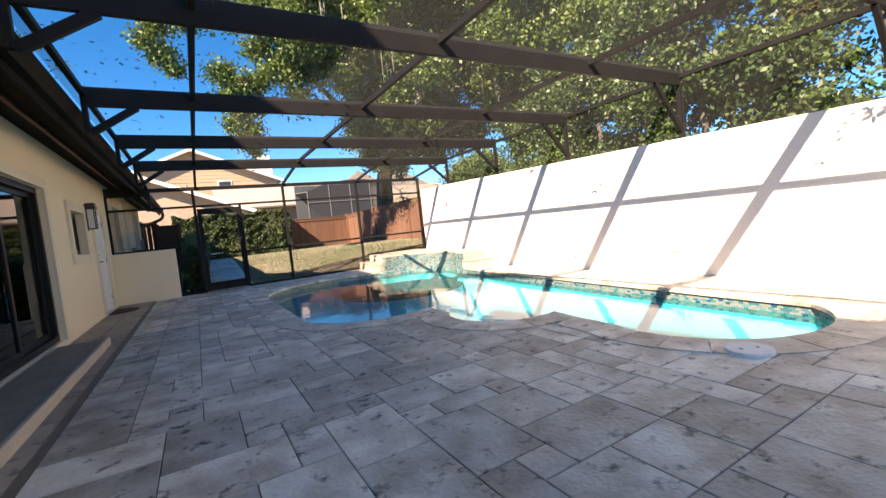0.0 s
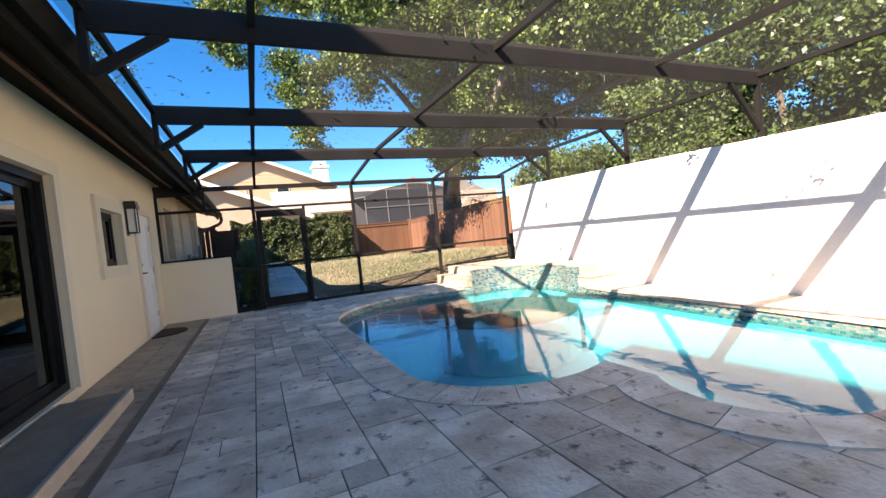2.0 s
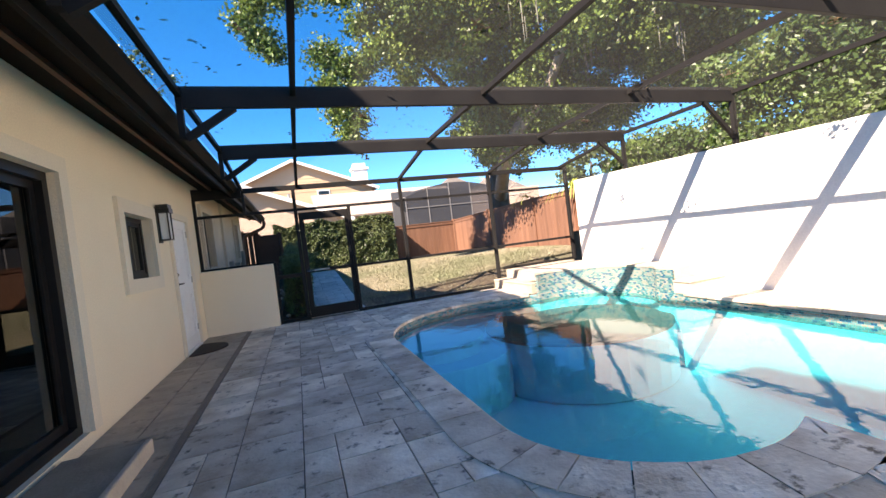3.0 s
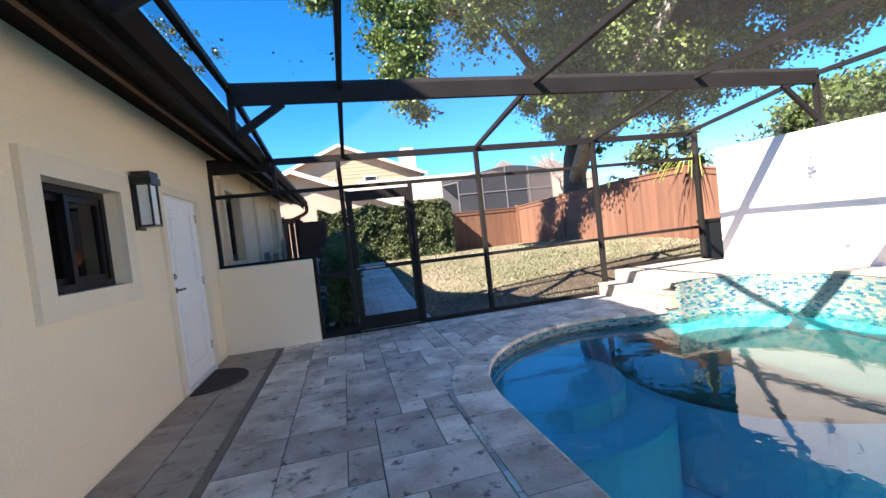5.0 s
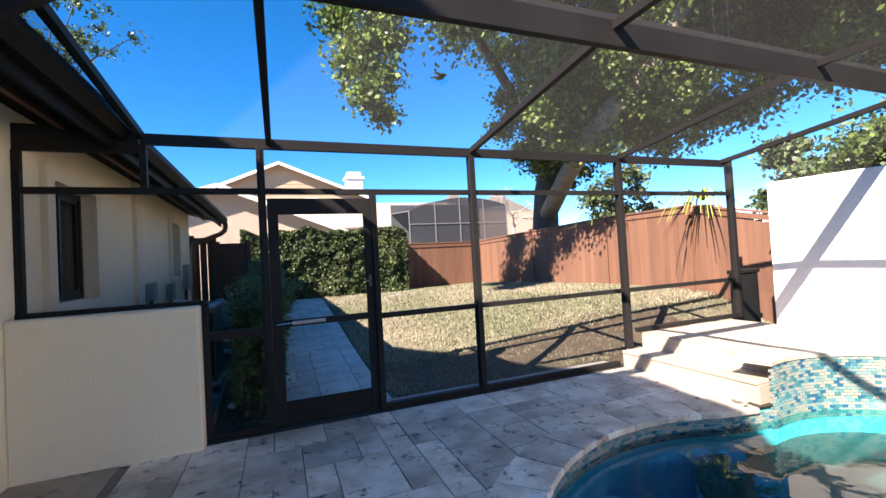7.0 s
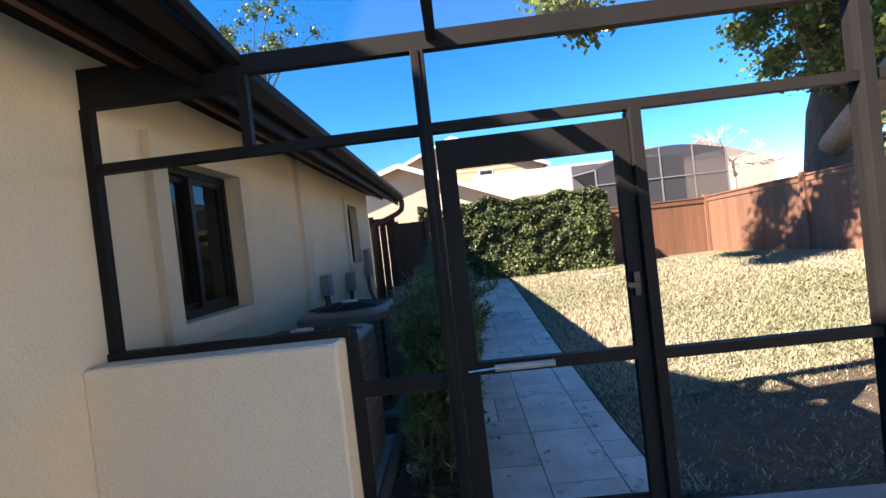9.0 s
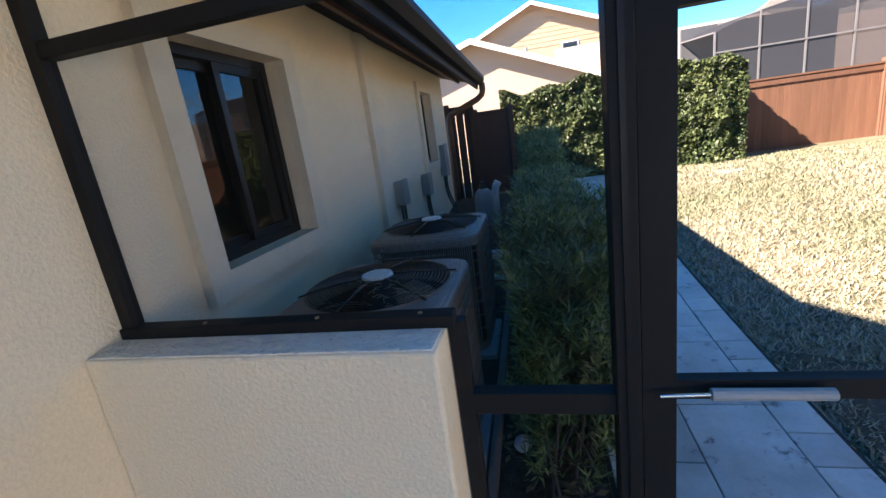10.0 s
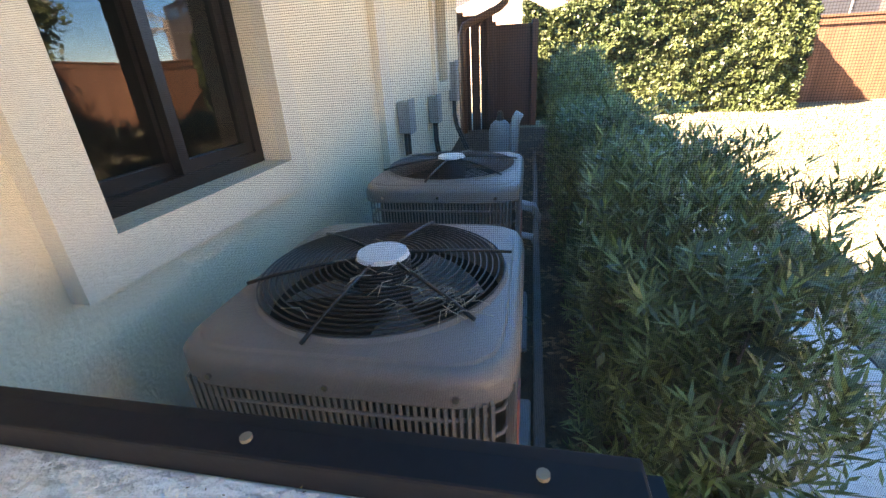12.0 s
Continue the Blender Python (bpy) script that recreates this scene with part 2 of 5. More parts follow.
def tube(bm, pts, r, seg=10, taper=None):
    """A bent pipe through the points, as one skin."""
    pts = [Vector(p) for p in pts]
    rings = []
    for i, p in enumerate(pts):
        d = (pts[min(i + 1, len(pts) - 1)] - pts[max(i - 1, 0)]).normalized()
        u = d.orthogonal().normalized() if i == 0 else (u - d * u.dot(d)).normalized()
        w = d.cross(u)
        rr = r if taper is None else r + (taper - r) * i / (len(pts) - 1)
        rings.append([bm.verts.new(p + (u * math.cos(2 * math.pi * k / seg) + w * math.sin(2 * math.pi * k / seg)) * rr) for k in range(seg)])
    for a, b in zip(rings, rings[1:]):
        for k in range(seg):
            f = bm.faces.new((a[k], a[(k + 1) % seg], b[(k + 1) % seg], b[k]))
            f.smooth = True
    bm.faces.new(rings[0][::-1]); bm.faces.new(rings[-1])
    return bm


def mesh_of(name, bm, material):
    me = bpy.data.meshes.new(name)
    bmesh.ops.recalc_face_normals(bm, faces=bm.faces)
    bm.to_mesh(me)
    bm.free()
    me.materials.append(material)
    return me


def part(name, bm, material, parent=None, label=""):
    ob = new(name, mesh_of(name, bm, material))
    ob.parent = parent
    if label:
        ob["label"] = label
    return ob


def thing(name, label, category, at=(0, 0, 0), kind="", group=""):
    ob = new(name)
    ob.location = at
    return tagged(ob, label, category, group, kind)


def solid(name, bm, material, label, category="", kind="structure", group=""):
    return tagged(part(name, bm, material), label, category, group, kind)


def B():
    return bmesh.new()


def raw(name, verts, faces, material, parent=None):
    me = bpy.data.meshes.new(name)
    me.from_pydata(verts, [], faces)
    me.materials.append(material)
    me.update()
    ob = new(name, me)
    ob.parent = parent
    return ob


def wall_x(name, x0, x1, y0, y1, z0, z1, holes, material, label):
    """A wall between x0 and x1 that runs along y, with holes (ya, yb, za, zb) right through it, sorted by ya."""
    bm = B()
    y = y0
    for ya, yb, za, zb in holes:
        box(bm, x0, x1, y, ya, z0, z1)
        if za > z0:
            box(bm, x0, x1, ya, yb, z0, za)
        box(bm, x0, x1, ya, yb, zb, z1)
        y = yb
    box(bm, x0, x1, y, y1, z0, z1)
    bmesh.ops.remove_doubles(bm, verts=bm.verts, dist=0.0005)
    return solid(name, bm, material, label)


def smooth(t):
    t = min(1.0, max(0.0, t))
    return t * t * (3 - 2 * t)


def ground_z(x, y):
    """The yard rises gently away from the cage."""
    return -0.03 + 0.56 * smooth((y - 12.5) / 8.0 + max(0.0, min(x, 9.5) - 3.5) / 9.0 * min(1.0, max(0.0, y - 12.2) / 1.5))


# ---- pool outline, from arcs and straight runs ----
def arc(cx, cy, r, a0, a1, n):
    return [(cx + r * math.cos(radians(a0 + (a1 - a0) * i / n)), cy + r * math.sin(radians(a0 + (a1 - a0) * i / n))) for i in range(n + 1)]


def run(x0, y0, x1, y1, n):
    return [(x0 + (x1 - x0) * i / n, y0 + (y1 - y0) * i / n) for i in range(1, n)]


SPA_C, SPA_R = (6.0, 9.4), 1.12
LOBE_NEAR = arc(5.75, 2.45, 0.97, -38, -198, 20)
POOL = (LOBE_NEAR + run(4.83, 2.75, 4.90, 3.55, 4) + arc(4.75, 4.27, 0.70, -76, -216, 16)
        + arc(3.75, 6.08, 1.04, -66, -180, 16) + run(2.71, 6.08, 2.69, 8.95, 12) + arc(4.5, 8.95, 1.81, 180, 66, 22)
        + run(5.24, 10.6, 5.78, 10.5, 3) + arc(SPA_C[0], SPA_C[1], SPA_R, 101, -28, 24) + run(6.97, 8.6, 6.52, 1.85, 26))


def inside(x, y, poly):
    c = False
    j = len(poly) - 1
    for i in range(len(poly)):
        xi, yi = poly[i]
        xj, yj = poly[j]
        if (yi > y) != (yj > y) and x < (xj - xi) * (y - yi) / (yj - yi) + xi:
            c = not c
        j = i
    return c


def offset_outline(poly, d):
    """The outline moved outwards by d (the outline runs clockwise)."""
    out = []
    n = len(poly)
    for i in range(n):
        a, b, c = Vector(poly[i - 1]), Vector(poly[i]), Vector(poly[(i + 1) % n])
        n1 = Vector((-(b - a).y, (b - a).x)).normalized()
        n2 = Vector((-(c - b).y, (c - b).x)).normalized()
        m = (n1 + n2)
        m = m.normalized() * (d / max(0.5, m.normalized().dot(n1))) if m.length > 0.1 else n1 * d
        out.append((b.x + m.x, b.y + m.y))
    return out


# ---- ground ----
def ground_sheet():
    verts, faces = [], []

    def patch(xs, ys):
        base = len(verts)
        for y in ys:
            for x in xs:
                verts.append((x, y, ground_z(x, y) if y > 12.2 else -0.06))
        w = len(xs)
        for j in range(len(ys) - 1):
            for i in range(w - 1):
                faces.append((base + j * w + i, base + j * w + i + 1, base + (j + 1) * w + i + 1, base + (j + 1) * w + i))
    patch([-300, -60, -20, -8, 0] + [0.5 * i for i in range(1, 33)] + [20, 40, 90, 300], [12.25 + 0.5 * i for i in range(30)] + [30, 45, 80, 150, 400])
    patch([-300, -60, -10], [-300, -60, -4.5, 12.25])
    patch([-10, 8.0], [-300, -60, -4.5])
    patch([8.0, 30, 300], [-300, -60, -4.5, 12.25])
    return tagged(raw("ground", verts, faces, GRASS_GROUND), "sunlit dry lawn with straw-coloured patches", "lawn", kind="structure")


ground_sheet()

bm = B()
bmesh.ops.create_grid(bm, x_segments=24, y_segments=6, size=0.5, matrix=Matrix.Translation((5.45, 13.05, 0)) @ Matrix.Diagonal((5.0, 1.6, 1, 1)))
for v in bm.verts:
    v.co.y += 0.25 * noise.noise(Vector((v.co.x * 1.3, v.co.y, 0))) + (0.25 if v.co.x > 6.5 else 0) * (v.co.y > 13)
    v.co.z = ground_z(v.co.x, v.co.y) + 0.012 + 0.03 * abs(noise.noise(v.co * 4))
solid("mulch_bed", bm, mat("dry_soil_and_straw", (0.15, 0.115, 0.08), 0.95, (0.075, 0.055, 0.038), 9, 60, 1.0, dist=0.04), "dark bare mulch bed along the screen wall", "mulch bed")

# ---- deck: sub-base, travertine tiles come last in the file ----
OUT = offset_outline(POOL, 0.33)
bm = B()


def fill_between(bm, outer, inner, z):
    loops = []
    for poly in (outer, inner):
        vs = [bm.verts.new((x, y, z)) for x, y in poly]
        loops += [bm.edges.new((vs[i], vs[(i + 1) % len(vs)])) for i in range(len(vs))]
    bmesh.ops.triangle_fill(bm, use_beauty=True, edges=loops)


fill_between(bm, [(0, -4.5), (8.0, -4.5), (8.0, 12.25), (0, 12.25)], offset_outline(POOL, 0.02), -0.012)
solid("deck_base", bm, GROUT, "sandy bed and dark joints under the travertine deck", "deck")

# pool shell
WATER_Z = -0.13
bm = B()
DEEP = -1.15
top = [bm.verts.new((x, y, -0.03)) for x, y in POOL]
low = [bm.verts.new((x, y, DEEP if y > 4.9 else -0.95)) for x, y in POOL]
for i in range(len(POOL)):
    j = (i + 1) % len(POOL)
    bm.faces.new((top[i], top[j], low[j], low[i]))
edges = [e for e in bm.edges if all(v in set(low) for v in e.verts)]
bmesh.ops.triangle_fill(bm, use_beauty=True, edges=edges)
solid("pool_shell", bm, PLASTER, "pale blue plastered basin of the swimming pool", "pool")

bm = B()
vs = [bm.verts.new((x, y, WATER_Z)) for x, y in POOL]
es = [bm.edges.new((vs[i], vs[(i + 1) % len(vs)])) for i in range(len(vs))]
bmesh.ops.triangle_fill(bm, use_beauty=True, edges=es)
water = solid("pool_water", bm, WATER, "clear blue rippled pool water", "water")
water.data.flip_normals()
water.visible_shadow = False

# spa shelf and rounded entry steps under water
ring = arc(SPA_C[0] - 0.25, SPA_C[1] + 0.02, 1.45, 0, 350, 35)
bm = B()
lo, hi = [[bm.verts.new((x, y, z)) for x, y in ring] for z in (-1.14, -0.38)]
for i in range(len(ring)):
    j = (i + 1) % len(ring)
    bm.faces.new((lo[i], lo[j], hi[j], hi[i]))
solid("spa_shelf_wall", bm, PLASTER, "blue plaster side of the shallow round shelf", "pool shelf")
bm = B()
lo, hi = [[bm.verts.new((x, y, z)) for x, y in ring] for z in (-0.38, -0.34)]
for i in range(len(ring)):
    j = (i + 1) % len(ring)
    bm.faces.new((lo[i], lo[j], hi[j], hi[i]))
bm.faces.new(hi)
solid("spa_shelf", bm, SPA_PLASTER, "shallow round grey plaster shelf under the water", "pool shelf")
for r, z in ((1.15, -0.45), (0.75, -0.25)):
    bm = B()
    rod(bm, (3.45, 9.75, -1.34), (3.45, 9.75, z), r, seg=40)
    solid("pool_step", bm, PLASTER, "rounded plaster entry step under the water", "pool step")

# ---- house ----
SLIDE = (3.7, 7.56, 0.09, 2.09)
WIN1 = (8.75, 9.645, 1.2, 1.905)
DOOR = (10.48, 11.44, 0.02, 2.0)
WIN2 = (12.70, 13.60, 1.23, 2.3)
WIN3 = (17.1, 17.75, 1.38, 2.38)
wall_x("wall_house", -0.2, 0.0, -4.5, 18.95, -0.1, 2.82, [SLIDE, WIN1, DOOR, WIN2, WIN3], STUCCO, "cream stucco house wall with openings")


# Near-black box behind each opening: the room's shade is put into its colour.
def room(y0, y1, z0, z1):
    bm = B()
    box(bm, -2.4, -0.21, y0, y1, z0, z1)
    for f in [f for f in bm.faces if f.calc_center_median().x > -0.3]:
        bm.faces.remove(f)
    return solid("room_lining", bm, ROOM_SHADE, "near-black lining in place of the shade in an unlit room", "room")


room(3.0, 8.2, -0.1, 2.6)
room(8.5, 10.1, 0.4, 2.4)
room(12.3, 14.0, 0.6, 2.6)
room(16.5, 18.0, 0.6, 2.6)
bm = B(); box(bm, -9.0, -0.2, 18.75, 18.95, -0.1, 2.75); solid("wall_north", bm, STUCCO, "cream stucco gable end wall")
bm = B(); box(bm, -9.0, -0.2, -4.5, -4.3, -0.1, 2.75); solid("wall_south", bm, STUCCO, "cream stucco end wall")
bm = B(); box(bm, -9.2, -9.0, -4.5, 18.95, -0.1, 2.75); solid("wall_west", bm, STUCCO, "cream stucco back wall")


def frame_band(name, y0, y1, z0, z1, w, d, material, label, bottom=True):
    """A raised stucco band round an opening of the house wall."""
    bm = B()
    box(bm, 0.0, d, y0 - w, y0, z0 - (w if bottom else 0), z1 + w)
    box(bm, 0.0, d, y1, y1 + w, z0 - (w if bottom else 0), z1 + w)
    box(bm, 0.0, d, y0, y1, z1, z1 + w)
    if bottom:
        box(bm, 0.0, d, y0, y1, z0 - w, z0)
    return solid(name, bm, material, label, "trim")


frame_band("trim", *SLIDE, 0.13, 0.03, TRIM, "pale stucco band round the sliding door", False)
frame_band("trim", *WIN1, 0.145, 0.04, TRIM, "pale stucco band round a small window")
frame_band("trim", *DOOR, 0.09, 0.03, TRIM, "cream painted door casing", False)
frame_band("trim", *WIN2, 0.135, 0.055, TRIM, "pale stucco band round a side window")
frame_band("trim", *WIN3, 0.12, 0.045, TRIM, "pale stucco band round a far window")
bm = B(); box(bm, 0, 0.055, 14.98, 15.2, 0.0, 2.72); solid("trim", bm, TRIM, "flat stucco pilaster band on the house wall", "trim")


def slider(name, y0, y1, z0, z1, panels, label, fw=0.05, x=-0.13):
    """A sliding window or door: outer frame, sashes and panes."""
    t = tagged(part(name, box(box(box(box(B(), x - 0.05, x + 0.05, y0, y0 + fw, z0, z1), x - 0.05, x + 0.05, y1 - fw, y1, z0, z1), x - 0.05, x + 0.05, y0 + fw, y1 - fw, z1 - fw, z1), x - 0.05, x + 0.05, y0 + fw, y1 - fw, z0, z0 + fw), DARK_FRAME), label, "window" if "window" in name else "door", kind="structure")
    w = (y1 - y0 - 2 * fw) / panels
    for i in range(panels):
        a, b = y0 + fw + w * i - (0.02 if i else 0), y0 + fw + w * (i + 1) + (0.02 if i < panels - 1 else 0)
        dx = x + (0.02 if i % 2 else -0.02)
        s = fw * 0.9
        bm = B()
        box(bm, dx - 0.017, dx + 0.017, a, a + s, z0 + fw, z1 - fw)
        box(bm, dx - 0.017, dx + 0.017, b - s, b, z0 + fw, z1 - fw)
        box(bm, dx - 0.017, dx + 0.017, a + s, b - s, z1 - fw - s, z1 - fw)
        box(bm, dx - 0.017, dx + 0.017, a + s, b - s, z0 + fw, z0 + fw + s)
        sash = part("sash", bm, DARK_FRAME, t)
        p = raw("pane", [(dx, a + s, z0 + fw + s), (dx, b - s, z0 + fw + s), (dx, b - s, z1 - fw - s), (dx, a + s, z1 - fw - s)], [(0, 1, 2, 3)], GLASS, sash)
        p["label"] = "dark reflecting glass"
        p.visible_shadow = False
    return t


slider("door_1", *SLIDE, 3, "closed dark-framed sliding glass patio door", 0.07, -0.1)
slider("window_1", *WIN1, 2, "small dark-framed sliding window")
slider("window_2", *WIN2, 2, "dark-framed sliding side window")
slider("window_3", *WIN3, 1, "narrow dark-framed window")

# eaves: soffit, fascia, gutter, roof
bm = bar(B(), (0.31, -4.5, 2.665), (0.31, 19.1, 2.665), 0.66, 0.03, (-0.30, 0, -0.95))
solid("soffit", bm, SOFFIT, "dark brown boarded soffit under the eave", "soffit")
bm = B(); box(bm, 0.30, 0.34, -4.5, 19.0, 2.60, 2.655); solid("trim", bm, mat("red_brown_trim", (0.16, 0.06, 0.03), 0.6), "red-brown wooden strip under the soffit", "trim")
bm = B(); box(bm, 0.62, 0.65, -4.5, 19.1, 2.46, 2.68); solid("fascia", bm, FASCIA, "dark brown fascia board", "fascia")


def gutter():
    bm = B()
    prof = [(0.652, 2.66), (0.652, 2.53), (0.72, 2.53), (0.775, 2.60), (0.775, 2.66), (0.765, 2.66), (0.765, 2.605), (0.716, 2.54), (0.66, 2.54), (0.66, 2.66)]
    a = [bm.verts.new((x, -4.5, z)) for x, z in prof]
    b = [bm.verts.new((x, 19.1, z)) for x, z in prof]
    for i in range(len(prof)):
        j = (i + 1) % len(prof)
        bm.faces.new((a[i], a[j], b[j], b[i]))
    bm.faces.new(a); bm.faces.new(b[::-1])
    g = thing("gutter", "dark brown roof gutter with a bent downpipe", "gutter")
    part("channel", bm, FASCIA, g)
    bm = B()
    tube(bm, [(0.73, 19.0, 2.55), (0.735, 19.0, 2.44), (0.71, 19.02, 2.36), (0.62, 19.03, 2.29), (0.3, 19.05, 2.17), (0.09, 19.06, 2.09), (0.05, 19.06, 1.98), (0.05, 19.06, 0.1)], 0.055)
    part("downpipe", bm, mat("brown_painted_metal", (0.11, 0.055, 0.035), 0.5), g, "brown bent downpipe")


gutter()


def house_roof():
    r = thing("house_roof", "low-pitched grey-brown shingle roof", "roof", kind="structure")
    bm = B()
    for x0, x1, z0, z1 in ((0.68, -4.5, 2.68, 4.42), (-4.5, -9.7, 4.42, 2.68)):
        vs = [bm.verts.new(c) for c in ((x0, -4.6, z0), (x1, -4.6, z1), (x1, 19.3, z1), (x0, 19.3, z0))]
        bm.faces.new(vs)
    res = bmesh.ops.solidify(bm, geom=bm.faces[:], thickness=0.05)
    part("roof_deck", bm, SHINGLE, r)
    for y in (-4.55, 19.15):
        bm = B()
        vs = [bm.verts.new((x, y, z)) for x, z in ((0.0, 2.62), (-9.0, 2.62), (-4.5, 4.36))]
        f = bm.faces.new(vs)
        bmesh.ops.solidify(bm, geom=[f], thickness=0.08)
        part("gable", bm, STUCCO, r)


house_roof()


def upper_storey():
    """The two-storey middle of the house, set back behind the eave; its gable shades the deck."""
    u = thing("upper_storey", "cream stucco upper storey of the house", "house", kind="structure")
    prof = [(-4.4, 3.0), (10.8, 3.0), (10.8, 5.75), (6.6, 7.62), (3.4, 7.25), (1.4, 8.1), (-4.4, 8.1)]
    bm = B()
    a = [bm.verts.new((-2.6, y, z)) for y, z in prof]
    b = [bm.verts.new((-8.4, y, z)) for y, z in prof]
    for i in range(len(prof)):
        j = (i + 1) % len(prof)
        bm.faces.new((a[i], a[j], b[j], b[i]))
    bm.faces.new(a); bm.faces.new(b[::-1])
    part("wall", bm, STUCCO, u)
    for (y0, z0), (y1, z1) in zip(prof[2:], prof[3:]):
        part("roof_slope", bar(B(), (-5.5, y0, z0 + 0.04), (-5.5, y1, z1 + 0.04), 6.0, 0.08), SHINGLE, u)


upper_storey()

# raised ledge at the sliding door
bm = B(); box(bm, 0.032, 0.50, 3.0, 7.05, -0.005, 0.085, 0.004); solid("door_ledge", bm, mat("brown_stone_ledge", (0.36, 0.29, 0.22), 0.75, (0.22, 0.175, 0.13), 5, 50, 0.4), "brown stained stone ledge at the patio door", "step")
bm = B(); box(bm, 0.502, 0.545, 3.0, 7.07, -0.005, 0.098, 0.01); solid("trim", bm, PALE_STONE, "pale bullnose edge of the door ledge", "trim")

# low stucco wall at the air conditioners
bm = B(); box(bm, 0.0, 1.21, 12.0, 12.17, -0.05, 1.15, 0.012); solid("low_wall", bm, STUCCO, "low cream stucco wall with a rough top", "low wall")
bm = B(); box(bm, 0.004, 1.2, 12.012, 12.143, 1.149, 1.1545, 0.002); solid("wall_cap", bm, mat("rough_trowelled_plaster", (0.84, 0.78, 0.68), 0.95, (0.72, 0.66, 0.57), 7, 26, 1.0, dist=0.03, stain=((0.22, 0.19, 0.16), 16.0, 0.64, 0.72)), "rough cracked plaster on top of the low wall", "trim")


# ---- screen cage ----
BEAMS = [10.07, 7.92, 5.80, 3.67, 1.54, -0.6, -2.75]
PURLINS = [1.80, 3.83, 5.88]
XL, XR, YN = 0.85, 7.74, 12.19


def wall_top(y):
    return 1.83 + 0.0285 * y


cage = thing("screen_cage", "dark bronze aluminium pool screen enclosure", "screen enclosure")
for y in BEAMS:
    part("beam", box(B(), XL, XR + 0.03, y - 0.025, y + 0.025, 2.67, 2.87, 0.004), BRONZE, cage)
    part("upright", box(B(), XL - 0.05, XL, y - 0.03, y + 0.03, 2.40, 2.87), BRONZE, cage)
    part("brace", bar(B(), (XL, y, 2.40), (XL + 0.42, y, 2.68), 0.045, 0.07), BRONZE, cage)
    part("post", box(B(), XR - 0.03, XR + 0.03, y - 0.03, y + 0.03, wall_top(y), 2.67), BRONZE, cage)
    part("brace", bar(B(), (XR - 0.03, y, wall_top(y) + 0.12), (XR - 0.55, y, 2.67), 0.045, 0.06), BRONZE, cage)
for x in [XL - 0.02] + PURLINS + [XR]:
    ys = [YN] + BEAMS
    for k, (a, b) in enumerate(zip(ys, ys[1:])):
        z0 = 2.575 if k == 0 else 2.80
        part("purlin", bar(B(), (x, a - 0.026, z0), (x, b + 0.026, 2.80), 0.05, 0.055), BRONZE, cage)
part("header", box(B(), XL - 0.03, 7.95, YN - 0.025, YN + 0.025, 2.51, 2.60), BRONZE, cage)
for x in (3.82, 5.86, 7.90):
    z = 0.0 if x < 5 else (0.185 if x < 6 else 0.37)
    part("post", box(B(), x - 0.03, x + 0.03, YN - 0.045, YN + 0.045, z, 2.51, 0.003), BRONZE, cage)
part("post", box(B(), 1.69, 1.755, YN - 0.045, YN + 0.045, 0, 2.51, 0.003), BRONZE, cage)
part("post", box(B(), 1.212, 1.262, YN - 0.025, YN + 0.025, 0, 1.16), BRONZE, cage)
part("post", box(B(), 2.70, 2.755, YN - 0.045, YN + 0.045, 0, 2.10, 0.003), BRONZE, cage)
part("rail", box(B(), 0.0, 1.69, YN - 0.025, YN + 0.025, 2.10, 2.15), BRONZE, cage)
part("rail", box(B(), 1.755, 7.9, YN - 0.025, YN + 0.025, 2.10, 2.15), BRONZE, cage)
part("upright", box(B(), 0.81, 0.86, YN - 0.02, YN + 0.02, 2.15, 2.51), BRONZE, cage)
part("rail", box(B(), 0.0, 1.236, YN - 0.045, YN + 0.02, 1.150, 1.192, 0.004), BRONZE, cage)
part("upright", box(B(), 0.0, 0.05, YN - 0.03, YN + 0.02, 1.192, 2.43), BRONZE, cage)
part("closure_panel", box(B(), 0.002, 0.808, YN - 0.02, YN + 0.02, 2.43, 2.635), BRONZE, cage, "dark panel closing the gap under the eave")
part("rail", box(B(), 1.262, 1.69, YN - 0.025, YN + 0.025, 0.84, 0.91), BRONZE, cage)
for a, b in ((2.755, 3.79), (3.85, 5.83), (5.89, 7.87)):
    part("rail", box(B(), a, b, YN - 0.025, YN + 0.025, 0.88, 0.93), BRONZE, cage)
part("rail", box(B(), 2.755, 5.68, YN - 0.03, YN + 0.03, 0.0, 0.05), BRONZE, cage)
part("rail", box(B(), 6.0, 7.87, YN - 0.03, YN + 0.03, 0.37, 0.42), BRONZE, cage)
part("rail", box(B(), 1.262, 1.69, YN - 0.03, YN + 0.03, 0.0, 0.05), BRONZE, cage)


def sheet(name, pts, parent, label=""):
    bm = B()
    bm.faces.new([bm.verts.new(p) for p in pts])
    # the end wall takes the copy darkened for shade
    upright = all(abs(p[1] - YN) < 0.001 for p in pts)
    return part(name, bm, SCREEN_SHADED if upright else SCREEN, parent, label)


ys = [YN] + BEAMS
for k, (a, b) in enumerate(zip(ys, ys[1:])):
    xs = [XL] + PURLINS + [XR]
    for p, q in zip(xs, xs[1:]):
        z0 = 2.60 if k == 0 else 2.83
        sheet("screen", [(p, a, z0), (q, a, z0), (q, b, 2.83), (p, b, 2.83)], cage)
    sheet("screen", [(XR, a, wall_top(a)), (XR, b, wall_top(b)), (XR, b, 2.8), (XR, a, 2.8 if k else 2.57)], cage)
    sheet("screen", [(XL - 0.03, a, 2.62), (XL - 0.03, b, 2.62), (XL - 0.03, b, 2.8), (XL - 0.03, a, 2.8 if k else 2.57)], cage, "grimy dark side screen").data.materials[0] = SCREEN_DIRTY
